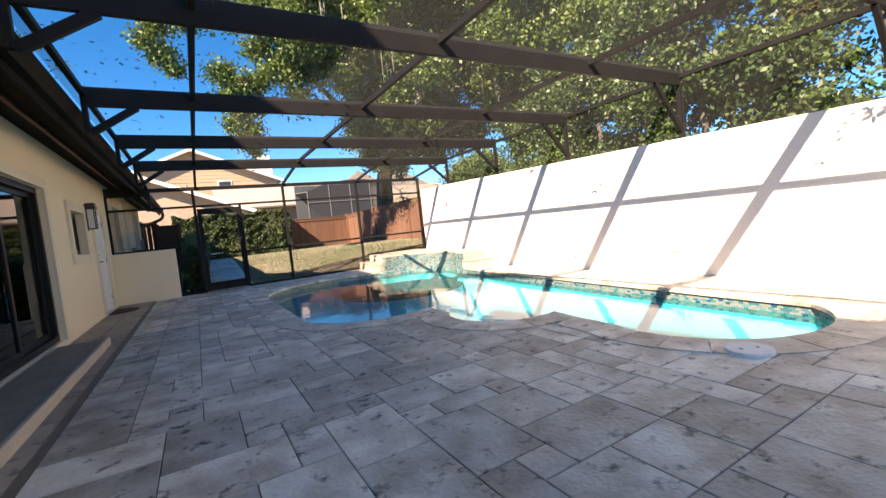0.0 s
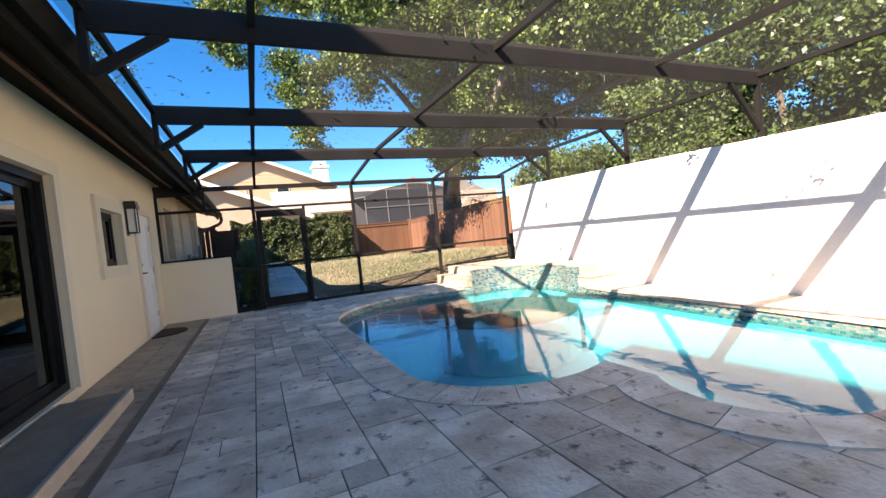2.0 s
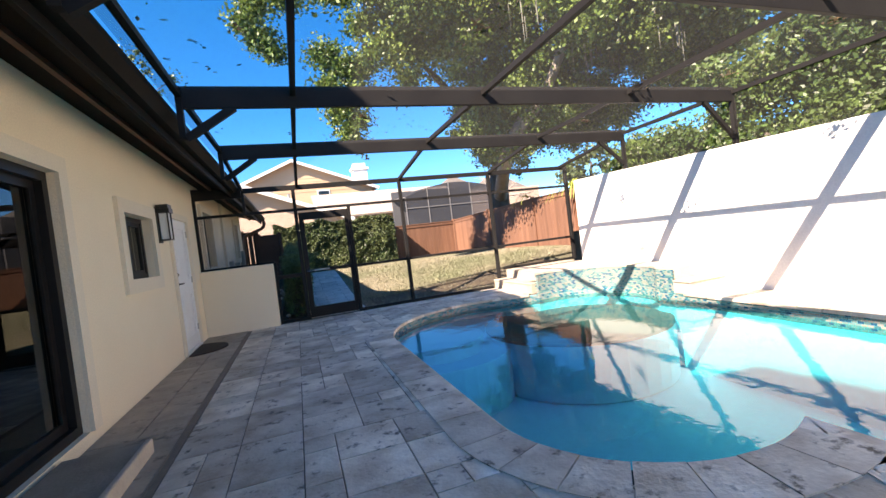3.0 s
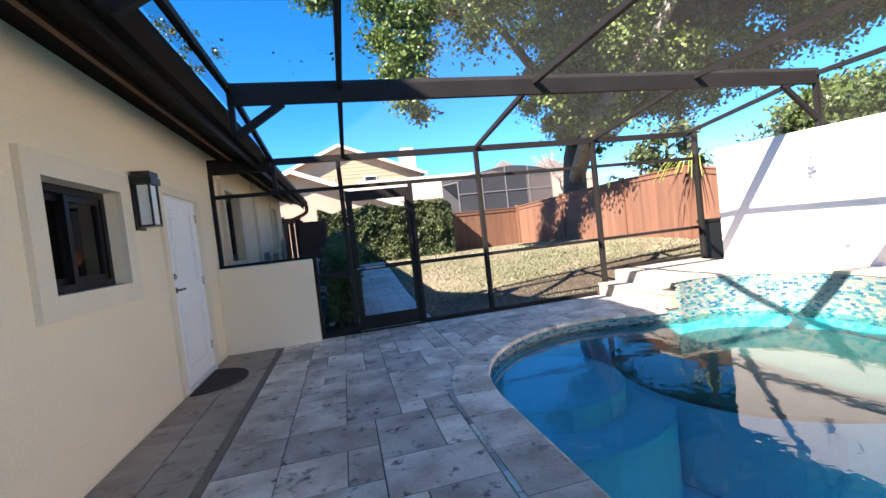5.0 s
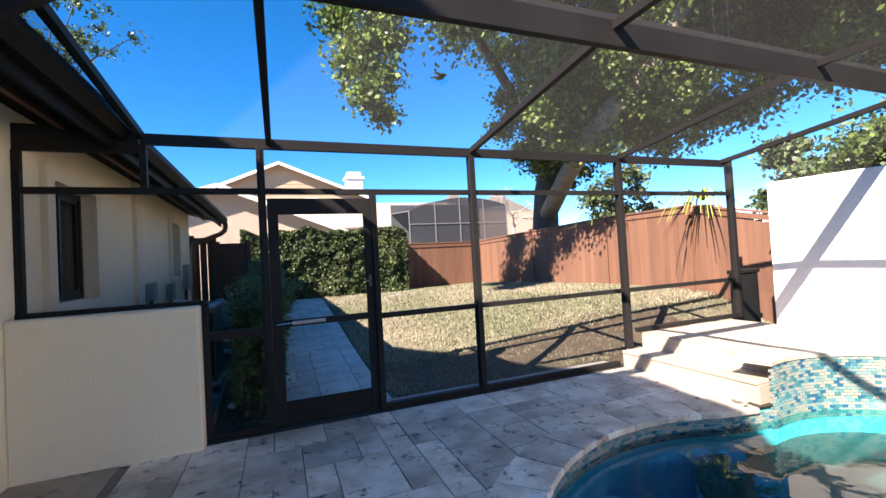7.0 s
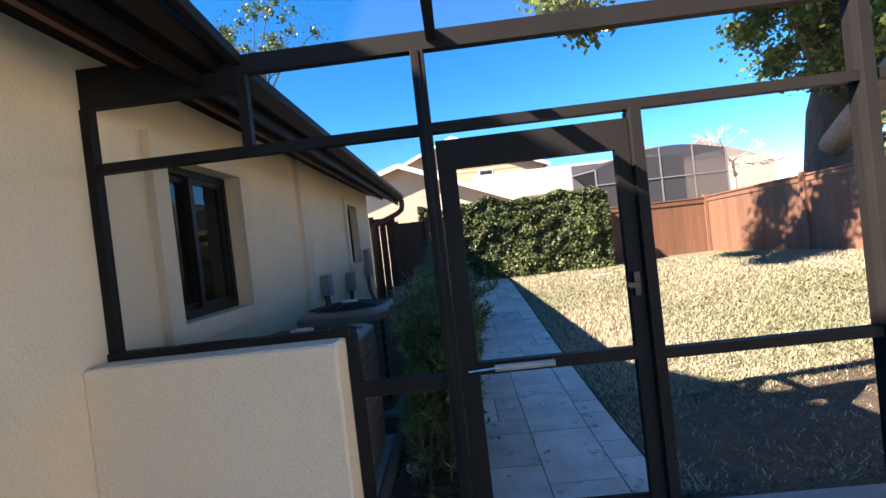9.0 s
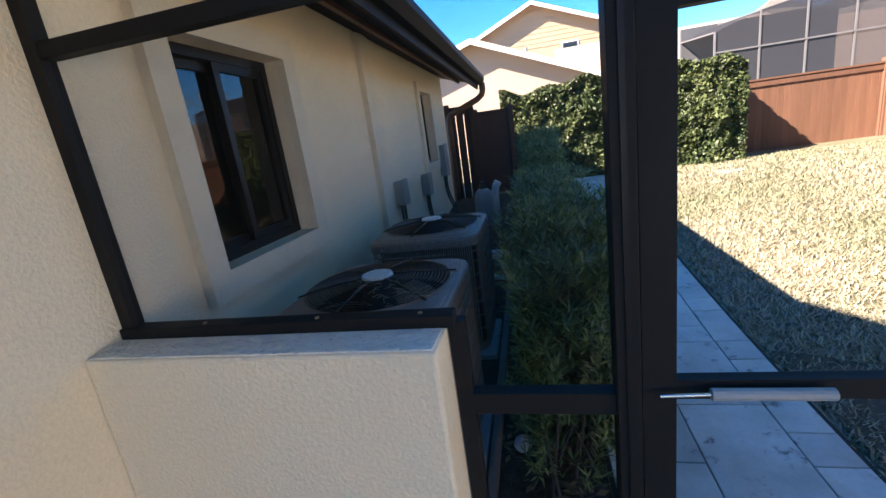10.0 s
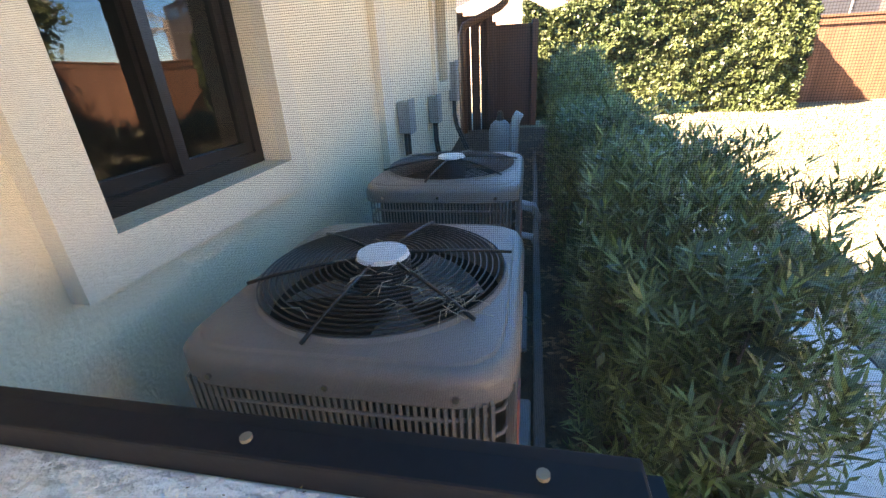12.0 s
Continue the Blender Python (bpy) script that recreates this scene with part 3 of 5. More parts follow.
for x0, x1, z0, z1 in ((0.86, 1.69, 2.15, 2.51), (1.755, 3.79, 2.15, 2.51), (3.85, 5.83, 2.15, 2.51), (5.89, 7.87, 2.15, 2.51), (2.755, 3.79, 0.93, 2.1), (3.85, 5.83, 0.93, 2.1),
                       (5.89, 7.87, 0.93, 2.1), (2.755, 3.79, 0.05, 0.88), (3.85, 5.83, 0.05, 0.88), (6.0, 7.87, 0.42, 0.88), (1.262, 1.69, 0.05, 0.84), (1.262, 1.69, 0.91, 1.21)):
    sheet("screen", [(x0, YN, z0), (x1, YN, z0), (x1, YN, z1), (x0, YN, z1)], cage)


def woven_screen(x0, x1, z0, z1, pitch, wire):
    """A panel of real screen wires, for the one panel that is looked through closely."""
    v, f = [], []

    def strip(a, b, c, d):
        k = len(v)
        v.extend(((a, YN, c), (b, YN, c), (b, YN, d), (a, YN, d)))
        f.append((k, k + 1, k + 2, k + 3))
    for i in range(int((x1 - x0) / pitch)):
        strip(x0 + i * pitch, x0 + i * pitch + wire, z0, z1)
    for i in range(int((z1 - z0) / pitch)):
        strip(x0, x1, z0 + i * pitch, z0 + i * pitch + wire)
    tagged(raw("screen_weave", v, f, mat("screen_wire", (0.015, 0.015, 0.015), 0.8, spec=0.1), cage), kind="stuff")


woven_screen(0.05, 1.69, 1.192, 2.1, 0.0018, 0.00022)


def screen_door():
    d = tagged(thing("screen_door", "closed dark aluminium screen door with a kick plate", "door"), kind="structure")
    x0, x1, y0, y1 = 1.762, 2.695, YN - 0.02, YN + 0.02
    bm = B()
    box(bm, x0, x0 + 0.09, y0, y1, 0.02, 2.06)
    box(bm, x1 - 0.07, x1, y0, y1, 0.02, 2.06)
    box(bm, x0 + 0.09, x1 - 0.07, y0, y1, 1.915, 2.06)
    box(bm, x0 + 0.09, x1 - 0.07, y0, y1, 0.89, 0.95)
    part("door_frame", bm, BRONZE, d)
    part("kick_plate", box(B(), x0 + 0.09, x1 - 0.07, y0 + 0.012, y1 - 0.012, 0.02, 0.22), BRONZE, d)
    sheet("screen", [(x0 + 0.09, YN, 0.22), (x1 - 0.07, YN, 0.22), (x1 - 0.07, YN, 0.89), (x0 + 0.09, YN, 0.89)], d)
    sheet("screen", [(x0 + 0.09, YN, 0.95), (x1 - 0.07, YN, 0.95), (x1 - 0.07, YN, 1.915), (x0 + 0.09, YN, 1.915)], d)
    bm = B(); rod(bm, (1.93, y0 - 0.03, 0.925), (2.22, y0 - 0.03, 0.925), 0.017)
    c = part("closer", bm, GREY_BOX, d, "grey tubular door closer")
    bm = B(); rod(bm, (1.80, y0 - 0.03, 0.92), (1.93, y0 - 0.03, 0.925), 0.006)
    part("closer_rod", bm, CHROME, c)
    bm = B(); box(bm, 2.64, 2.672, y0 - 0.018, y0, 1.20, 1.32, 0.004); bar(bm, (2.656, y0 - 0.03, 1.25), (2.60, y0 - 0.036, 1.262), 0.014, 0.022)
    part("handle", bm, BLACK, d, "black latch handle")
    return d


screen_door()

# ---- white boundary wall on the pool side ----
bm = B()
prof = [(7.64, -4.5), (7.84, -4.5), (7.84, 11.55), (7.64, 11.55)]
lo = [bm.verts.new((x, y, -0.1)) for x, y in prof]
hi = [bm.verts.new((x, y, wall_top(y))) for x, y in prof]
for i in range(4):
    j = (i + 1) % 4
    bm.faces.new((lo[i], lo[j], hi[j], hi[i]))
bm.faces.new(hi); bm.faces.new(lo[::-1])
bmesh.ops.bevel(bm, geom=bm.edges[:], offset=0.012, segments=2, affect="EDGES")
solid("wall_east", bm, WHITE_WALL, "tall white stucco boundary wall in full sun")
bm = B(); box(bm, 8.0, 8.55, 12.3, 12.36, 0.1, 0.96, 0.01); box(bm, 7.97, 8.58, 12.285, 12.375, 0.96, 1.02, 0.01); solid("side_panel", bm, BLACK, "dark metal panel beside the boundary wall", "panel", kind="")

# raised platform and steps in the corner
bm = B()
front = arc(SPA_C[0], SPA_C[1], SPA_R, 101, -28, 24)
poly = [(6.02, 12.13), (6.02, 10.52)] + front[1:] + [(6.99, 8.5), (7.635, 8.5), (7.635, 12.13)]
lo = [bm.verts.new((x, y, -0.005)) for x, y in poly]
hi = [bm.verts.new((x, y, 0.355)) for x, y in poly]
for i in range(len(poly)):
    j = (i + 1) % len(poly)
    bm.faces.new((lo[i], lo[j], hi[j], hi[i]))
bm.faces.new(hi)
solid("raised_platform", bm, PALE_STONE, "raised pale stone platform in the pool corner", "platform")
bm = B(); box(bm, 5.70, 6.02, 10.56, 12.13, -0.005, 0.16); solid("platform_step", bm, PALE_STONE, "low pale stone step up to the platform", "step")
bm = B(); box(bm, 6.92, 7.635, 8.22, 8.5, -0.005, 0.17); solid("platform_step", bm, PALE_STONE, "low pale stone step at the wall", "step")


# ---- fences ----
def fence_run(a, b, h0, h1, material, label, posts=2.35):
    """Upright boards along a line on the ground, with a cap rail and posts."""
    a, b = Vector((*a, 0)), Vector((*b, 0))
    d = b - a
    n = max(1, round(d.length / 0.14))
    u = d.normalized()
    side = Vector((u.y, -u.x, 0))
    f = thing("fence", label, "fence", kind="structure")
    me = mesh_of("board", box(B(), -0.068, 0.068, -0.01, 0.01, 0, 1.0, 0.003), material)
    ang = math.degrees(math.atan2(u.y, u.x))
    for i in range(n):
        k = (i + 0.5) / n
        p = a + d * k
        o = new("board", me)
        o.parent = f
        o.matrix_basis = pose(p.x, p.y, ground_z(p.x, p.y) - 0.04 + random.uniform(-0.006, 0.006), 0, 0, ang + random.uniform(-0.6, 0.6)) @ Matrix.Diagonal((1, 1, h0 + (h1 - h0) * k, 1))
    m = max(1, round(d.length / posts))
    tops = []
    for i in range(m + 1):
        p = a + d * (i / m)
        h = h0 + (h1 - h0) * i / m
        z = ground_z(p.x, p.y)
        part("post", box(B(), -0.05, 0.05, -0.05, 0.05, 0, h + 0.09, 0.006), material, f).matrix_basis = pose(p.x + side.x * 0.03, p.y + side.y * 0.03, z - 0.05, 0, 0, ang)
        tops.append(Vector((p.x, p.y, z + h - 0.03)))
    for p, q in zip(tops, tops[1:]):
        part("cap_rail", bar(B(), p, q, 0.10, 0.035), material, f)
        e = Vector((0, 0, -0.09)) + side * 0.02
        part("rail", bar(B(), p + e, q + e, 0.03, 0.09), material, f)
    return f


fence_run((5.3, 21.35), (8.6, 21.8), 1.48, 1.48, FENCE, "red-brown stained board fence at the back of the yard")
fence_run((8.6, 21.8), (9.7, 16.65), 1.50, 1.74, FENCE, "red-brown stained board fence under the oak")
fence_run((9.7, 16.65), (9.35, 11.6), 1.74, 1.74, FENCE, "red-brown stained board fence behind the white wall")
fence_run((0.0, 19.25), (0.45, 19.3), 1.75, 1.75, FENCE_DARK, "dark brown gate post boards beside the house")
fence_run((0.48, 19.6), (1.15, 19.7), 1.6, 1.6, FENCE_DARK, "dark brown picket side gate")


# ---- foliage ----
def leaf_cloud(centres, radii, count, size, seed, squash=0.8, long=1.6):
    """Many small folded leaves gathered round clump centres; returns verts and faces."""
    rng = np.random.default_rng(seed)
    c = np.array(centres)
    r = np.array(radii)
    w = r ** 2
    k = rng.choice(len(c), count, p=w / w.sum())
    d = rng.normal(size=(count, 3))
    d /= np.linalg.norm(d, axis=1)[:, None]
    p = c[k] + d * (r[k] * np.clip(np.abs(rng.normal(0.0, 0.5, count)), 0, 1.15))[:, None] * np.array([1, 1, squash])
    u = rng.normal(size=(count, 3)); u /= np.linalg.norm(u, axis=1)[:, None]
    v = np.cross(u, rng.normal(size=(count, 3))); v /= np.linalg.norm(v, axis=1)[:, None]
    s = size * rng.uniform(0.6, 1.3, count)[:, None]
    quad = np.stack([p - u * s * long / 2, p + v * s / 2, p + u * s * long / 2, p - v * s / 2], 1)
    return quad.reshape(-1, 3), np.arange(count * 4).reshape(-1, 4)


def leaves(name, vf, material, parent):
    v, f = vf
    me = bpy.data.meshes.new(name)
    me.vertices.add(len(v)); me.vertices.foreach_set("co", np.asarray(v, dtype=np.float32).ravel())
    me.loops.add(f.size); me.loops.foreach_set("vertex_index", f.ravel().astype(np.int32))
    me.polygons.add(len(f)); me.polygons.foreach_set("loop_start", (np.arange(len(f)) * 4).astype(np.int32))
    me.update(calc_edges=True)
    me.materials.append(material)
    o = new(name, me)
    o.parent = parent
    return o


def spread(rng, n, lo, hi):
    return rng.uniform(np.array(lo), np.array(hi), size=(n, 3))


def crown_clumps(rng, n, centre, radii, zmin, rlo, rhi):
    cs = []
    while len(cs) < n:
        d = rng.normal(size=3)
        d /= np.linalg.norm(d)
        p = np.array(centre) + d * np.array(radii) * rng.uniform(0.35, 1.0)
        if p[2] > zmin:
            cs.append(p)
    return cs, list(rng.uniform(rlo, rhi, n))


def oak():
    t = thing("oak_tree", "large live oak with pale limbs and hanging grey moss", "tree")
    rng = np.random.default_rng(5)
    bm = B()
    tube(bm, [(9.85, 19.5, 0.3), (9.82, 19.45, 1.0), (9.8, 19.4, 2.2), (9.85, 19.3, 3.4), (10.0, 19.1, 4.4)], 0.48, 16, 0.34)
    for v in bm.verts:
        v.co += 0.06 * noise.noise_vector(v.co * 1.4)
    part("trunk", bm, BARK, t)
    fork = Vector((9.95, 19.15, 4.1))
    ends = [(7.0, 16.0, 8.6), (12.6, 13.6, 7.2), (8.8, 20.5, 9.0), (12.5, 10.0, 8.6), (14.2, 18.0, 8.6), (10.0, 8.6, 8.2), (12.6, 15.0, 6.0), (4.6, 16.6, 8.0)]
    for e in ends:
        e = Vector(e)
        mid = fork.lerp(e, 0.5) + Vector((0, 0, 0.7))
        bm = B()
        tube(bm, [fork - Vector((0, 0, 0.5)), fork.lerp(mid, 0.5) + Vector((0, 0, 0.15)), mid, mid.lerp(e, 0.5) + Vector((0.2, 0.1, 0.2)), e], 0.19, 10, 0.04)
        for v in bm.verts:
            v.co += 0.05 * noise.noise_vector(v.co * 1.1)
        part("limb", bm, BARK, t)
    bm = B()
    tube(bm, [(9.8, 19.3, 2.6), (8.95, 17.2, 3.35), (8.40, 15.7, 3.85), (8.66, 15.0, 4.5), (9.0, 14.8, 4.8), (9.25, 14.4, 5.3), (9.5, 13.6, 6.4)], 0.26, 12, 0.12)
    for v in bm.verts:
        v.co += 0.05 * noise.noise_vector(v.co * 1.6)
    # paler bark than the trunk and the other limbs
    part("limb", bm, mat("pale_limb_bark", (0.30, 0.26, 0.215), 0.9, (0.15, 0.125, 0.10), 3, 22, 1.0, dist=0.05), t, "thick pale limb")
    cs, rs = crown_clumps(rng, 230, (10.0, 14.6, 8.9), (6.0, 7.0, 4.2), 5.3, 0.6, 1.25)
    c2, r2 = crown_clumps(rng, 80, (5.2, 15.2, 8.3), (2.4, 2.6, 2.6), 5.7, 0.5, 1.0)
    c3, r3 = crown_clumps(rng, 120, (10.0, 15.6, 5.2), (3.3, 2.4, 1.9), 3.6, 0.4, 0.85)
    c4, r4 = crown_clumps(rng, 70, (9.9, 18.9, 5.3), (1.9, 1.6, 2.0), 3.5, 0.35, 0.7)
    c5, r5 = crown_clumps(rng, 110, (12.6, 10.4, 8.0), (3.6, 4.6, 3.0), 5.0, 0.6, 1.2)
    c6, r6 = crown_clumps(rng, 60, (12.4, 12.7, 6.2), (2.3, 2.3, 1.7), 4.3, 0.4, 0.9)
    leaves("crown", leaf_cloud(cs + c2 + c3 + c4 + c5 + c6, rs + r2 + r3 + r4 + r5 + r6, 640000, 0.080, 11), LEAF, t)
    hang = [(3.0, 15.5, 6.6), (3.5, 15.4, 6.2), (4.0, 15.5, 6.3), (3.0, 15.6, 5.8), (3.5, 15.5, 5.4), (3.9, 15.6, 5.6), (3.2, 15.5, 5.0), (3.7, 15.5, 4.8), (3.4, 15.4, 4.4), (3.75, 15.5, 4.1), (1.1, 15.5, 7.4), (1.5, 15.6, 7.0), (1.75, 15.5, 6.6), (1.4, 15.5, 7.9), (2.2, 15.6, 8.2)]
    leaves("drooping_branch", leaf_cloud(hang, [0.6, 0.6, 0.6, 0.5, 0.55, 0.5, 0.5, 0.5, 0.45, 0.35, 0.5, 0.55, 0.4, 0.6, 0.6], 30000, 0.07, 12), LEAF, t)
    hv, hf = [], []
    for k in range(150):
        c = cs[rng.integers(0, len(cs))] + rng.normal(size=3) * 0.6
        if c[2] > 8.3:
            continue
        for _ in range(7):
            p = c + rng.normal(size=3) * 0.22
            L, w = rng.uniform(0.3, 1.0), rng.uniform(0.012, 0.03)
            a = rng.uniform(0, 3.14)
            dx, dy = w * math.cos(a), w * math.sin(a)
            n = len(hv)
            hv += [(p[0] - dx, p[1] - dy, p[2]), (p[0] + dx, p[1] + dy, p[2]), (p[0] + dx * 0.2, p[1] + dy * 0.2, p[2] - L), (p[0] - dx * 0.2, p[1] - dy * 0.2, p[2] - L)]
            hf.append((n, n + 1, n + 2, n + 3))
    tagged(raw("hanging_moss", hv, hf, MOSS, t), "grey hanging moss", kind="stuff")
    return t


oak()


def bank_of_trees():
    """Bushes and young trees that look over the white wall."""
    rng = np.random.default_rng(8)
    for x, y, top, wdt in ((9.4, -2.6, 6.4, 1.6), (9.3, -0.4, 6.2, 1.6), (9.5, 1.9, 5.8, 1.5), (9.3, 4.1, 5.2, 1.5), (9.5, 6.3, 4.8, 1.5), (9.4, 8.4, 3.9, 1.3), (9.0, 10.4, 2.9, 0.9)):
        t = thing("bushy_tree", "leafy broad tree rising behind the white wall", "tree", group="trees behind the wall")
        bm = B()
        tube(bm, [(x, y, -0.1), (x + 0.1, y, 1.2), (x - 0.1, y + 0.1, top * 0.6)], 0.11, 8, 0.04)
        part("trunk", bm, BARK, t)
        cs = spread(rng, 70, (x - 0.55, y - wdt, 1.4), (x + 1.1, y + wdt, top - 0.2))
        leaves("crown", leaf_cloud(cs, rng.uniform(0.3, 0.75, 70), int(64000 * wdt / 1.5), 0.052, int(100 + x * 10 + y), long=1.8), LEAF_BANK, t)


bank_of_trees()


def far_trees():
    """The wood line beyond the neighbouring roofs."""
    rng = np.random.default_rng(21)
    for x, y, top in ((23, 30, 7.0), (27, 22, 8.0), (24, 10, 9.0), (26, -2, 9.0), (-14, 42, 6.0), (-22, 30, 8.0)):
        t = thing("far_tree", "distant leafy tree beyond the fence", "tree", group="trees beyond the yard")
        bm = B()
        tube(bm, [(x, y, 0), (x, y, top * 0.5), (x + 0.3, y, top * 0.8)], 0.25, 8, 0.08)
        part("trunk", bm, BARK, t)
        cs, rs = crown_clumps(rng, 24, (x, y, top * 0.65), (2.6, 2.6, top * 0.35), 1.0, 0.6, 1.2)
        leaves("crown", leaf_cloud(cs, rs, 4500, 0.22, int(50 + x)), LEAF_DARK, t)


far_trees()


def bare_tree(x, y, z, height, seed):
    """A leafless tree: the trunk forks into ever thinner twigs."""
    t = thing("bare_tree", "pale leafless tree beyond the neighbouring roofs", "tree")
    rng = np.random.default_rng(seed)
    trunk, twigs = B(), B()
    rod(trunk, (x, y, z), (x + 0.1, y, z + height * 0.55), 0.20, 0.12, 8)
    part("trunk", trunk, PALE_BARK, t)
    ends = [(Vector((x + 0.1, y, z + height * 0.5)), Vector((0, 0, 1)), height * 0.2, 0.09)]
    for level in range(5):
        nxt = []
        for p, d, L, r in ends:
            for _ in range(3 if level < 4 else 4):
                e = (d + Vector(rng.normal(size=3)) * Vector((0.75, 0.75, 0.35)).length * 0.55).normalized()
                e.z = max(e.z, -0.05)
                q = p + e * L * rng.uniform(0.7, 1.1)
                rod(twigs, tuple(p), tuple(q), r, r * 0.6, 4)
                nxt.append((q, e, L * 0.72, r * 0.6))
        ends = nxt
    part("branches", twigs, PALE_BARK, t)


bare_tree(18.5, 36.0, -0.3, 7.6, 5)


def roofside_tree():
    """A thin-crowned tree with trailing moss, seen over the house roof."""
    t = thing("thin_tree", "thin-crowned tree with grey moss beyond the house roof", "tree")
    rng = np.random.default_rng(44)
    bm = B()
    tube(bm, [(-6.0, 27.0, 0.0), (-5.9, 27.0, 4.0), (-5.6, 26.9, 7.5), (-5.2, 26.8, 9.5)], 0.28, 8, 0.06)
    part("trunk", bm, BARK, t)
    cs, rs = crown_clumps(rng, 46, (-5.6, 26.6, 9.9), (2.9, 1.6, 2.2), 7.2, 0.35, 0.7)
    for c in cs[:16]:
        part("limb", tube(B(), [(-5.6, 26.9, 7.4), tuple((np.array((-5.6, 26.9, 8.4)) + c) / 2), tuple(c)], 0.05, 5, 0.012), BARK, t)
    leaves("crown", leaf_cloud(cs, rs, 4200, 0.085, 45), LEAF_BANK, t)


roofside_tree()


def hedge():
    h = thing("hedge", "tall clipped dark green hedge at the end of the yard", "hedge")
    rng = np.random.default_rng(3)
    n = 64000
    x0, x1, y0, y1, z0, z1 = 0.95, 5.45, 20.2, 21.2, 0.45, 2.42
    p = rng.uniform((x0, y0, z0), (x1, y1, z1), (n, 3))
    face = rng.integers(0, 5, n)
    q = face < 3
    p[q, 1] = y0 + np.abs(rng.normal(0, 0.11, q.sum()))
    q = face == 3
    p[q, 2] = z1 - np.abs(rng.normal(0, 0.09, q.sum()))
    q = face == 4
    p[q, 0] = np.where(rng.random(q.sum()) < 0.6, x1 - np.abs(rng.normal(0, 0.1, q.sum())), x0 + np.abs(rng.normal(0, 0.1, q.sum())))
    bulge = np.array([0.16 * noise.noise((a * 1.3, 3.0, c * 1.7)) + 0.12 * noise.noise((a * 4.1, 7.0, c * 4.6)) for a, b, c in p.tolist()])
    p[:, 1] += bulge
    p[:, 2] += 0.06 * np.sin(p[:, 0] * 3.1) + 0.05 * np.sin(p[:, 0] * 7.7)
    leaves("foliage", leaf_cloud(p, np.full(n, 0.02), n, 0.054, 4), LEAF_DARK, h)
    # plain mulch-coloured block: shade between the leaves is put into its colour
    part("core", box(B(), x0 + 0.2, x1 - 0.2, y0 + 0.28, y1 - 0.1, 0.4, z1 - 0.2), MULCH, h, "dark block for the shade inside")


hedge()


def shrub():
    """A loose shrub row between the air conditioners and the walkway: rosettes of narrow leaves on thin stems."""
    s = thing("shrub", "dense podocarpus shrub with narrow green leaves", "shrub")
    rng = np.random.default_rng(14)
    tips, stems = [], []
    for k in range(6200):
        y = rng.uniform(12.62, 18.3)
        end = smooth(min(1.0, (y - 12.55) / 0.35))
        top = (0.80 + 0.34 * end) + 0.07 * math.sin(y * 2.3) + 0.05 * math.sin(y * 7.1) + 0.30 * smooth((y - 14.5) / 2.5)
        cx, rx = 1.62 + 0.03 * math.sin(y * 3.7), 0.20 + 0.05 * end
        near = max(0.0, 1 - abs(y - 13.3) / 0.9)
        top += 0.08 * near
        a = rng.uniform(0, 2 * math.pi)
        z = top * rng.uniform(0.04, 1.0) ** 0.75
        cx, rx = cx + 0.07 * near * (z / top) ** 2, rx + 0.06 * near * (z / top) ** 2
        wide = 0.80 + 0.24 * math.sin(math.pi * min(1, z / top * 0.85)) + 0.10 * math.sin(y * 5.3 + z * 7)
        cx -= 0.06 * (1 - z / top)
        x = cx + rx * wide * rng.uniform(0.62, 1.06) * math.copysign(abs(math.cos(a)) ** 0.5, math.cos(a))
        if rng.random() < 0.33:
            z = top * rng.uniform(0.90, 1.08)
            x = cx + rx * rng.uniform(-1.0, 1.0)
        tips.append((x, y + 0.08 * math.sin(a), z))
    for bx, by, bz in ((2.06, 13.2, 1.20), (1.94, 13.05, 0.98), (1.96, 13.5, 1.12), (1.98, 12.95, 1.08)):
        for k in range(26):
            f = (k / 25) ** 0.7
            tips.append((1.70 + (bx - 1.70) * f, by + 0.05 * rng.normal() * (1.4 - f), bz - 0.10 * (1 - f) ** 1.5 + 0.03 * rng.normal() * (1.4 - f)))
    v, fcs = [], []
    for x, y, z in tips:
        up = Vector((x - 1.56, rng.normal() * 0.3, 0.5 + (z - 0.6) * 0.8)).normalized()
        r1 = up.orthogonal().normalized()
        r2 = up.cross(r1)
        m = rng.integers(8, 13)
        for i in range(m):
            a = 2 * math.pi * i / m + rng.uniform(-0.3, 0.3)
            out = (r1 * math.cos(a) + r2 * math.sin(a)) * 0.85 + up * rng.uniform(0.25, 1.0)
            out.normalize()
            L = rng.uniform(0.045, 0.085)
            sd = out.cross(up).normalized() * 0.0055
            o = Vector((x, y, z)) + up * rng.uniform(-0.05, 0.02)
            n = len(v)
            t2 = o + out * L
            v += [tuple(o), tuple(o + out * L * 0.45 + sd), tuple(t2), tuple(o + out * L * 0.45 - sd)]
            fcs.append((n, n + 1, n + 2, n + 3))
    raw("foliage", v, fcs, LEAF_BLUE, s)
    bm = B()
    for k in range(130):
        x, y, z = tips[int(rng.integers(0, 6200))]
        bx = 1.56 + 0.15 * rng.normal() * 0.5
        rod(bm, (bx, y + rng.normal() * 0.08, 0.0), (x, y, z * 0.95), 0.009, 0.003, 5)
    part("stem", bm, BARK, s, "thin brown stems")
    # inner leaves use the darker hedge leaf, which colours in the shrub's inner shade
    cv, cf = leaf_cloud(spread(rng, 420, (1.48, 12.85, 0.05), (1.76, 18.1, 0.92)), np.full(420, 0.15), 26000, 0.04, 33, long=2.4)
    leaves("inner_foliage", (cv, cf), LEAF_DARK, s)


shrub()


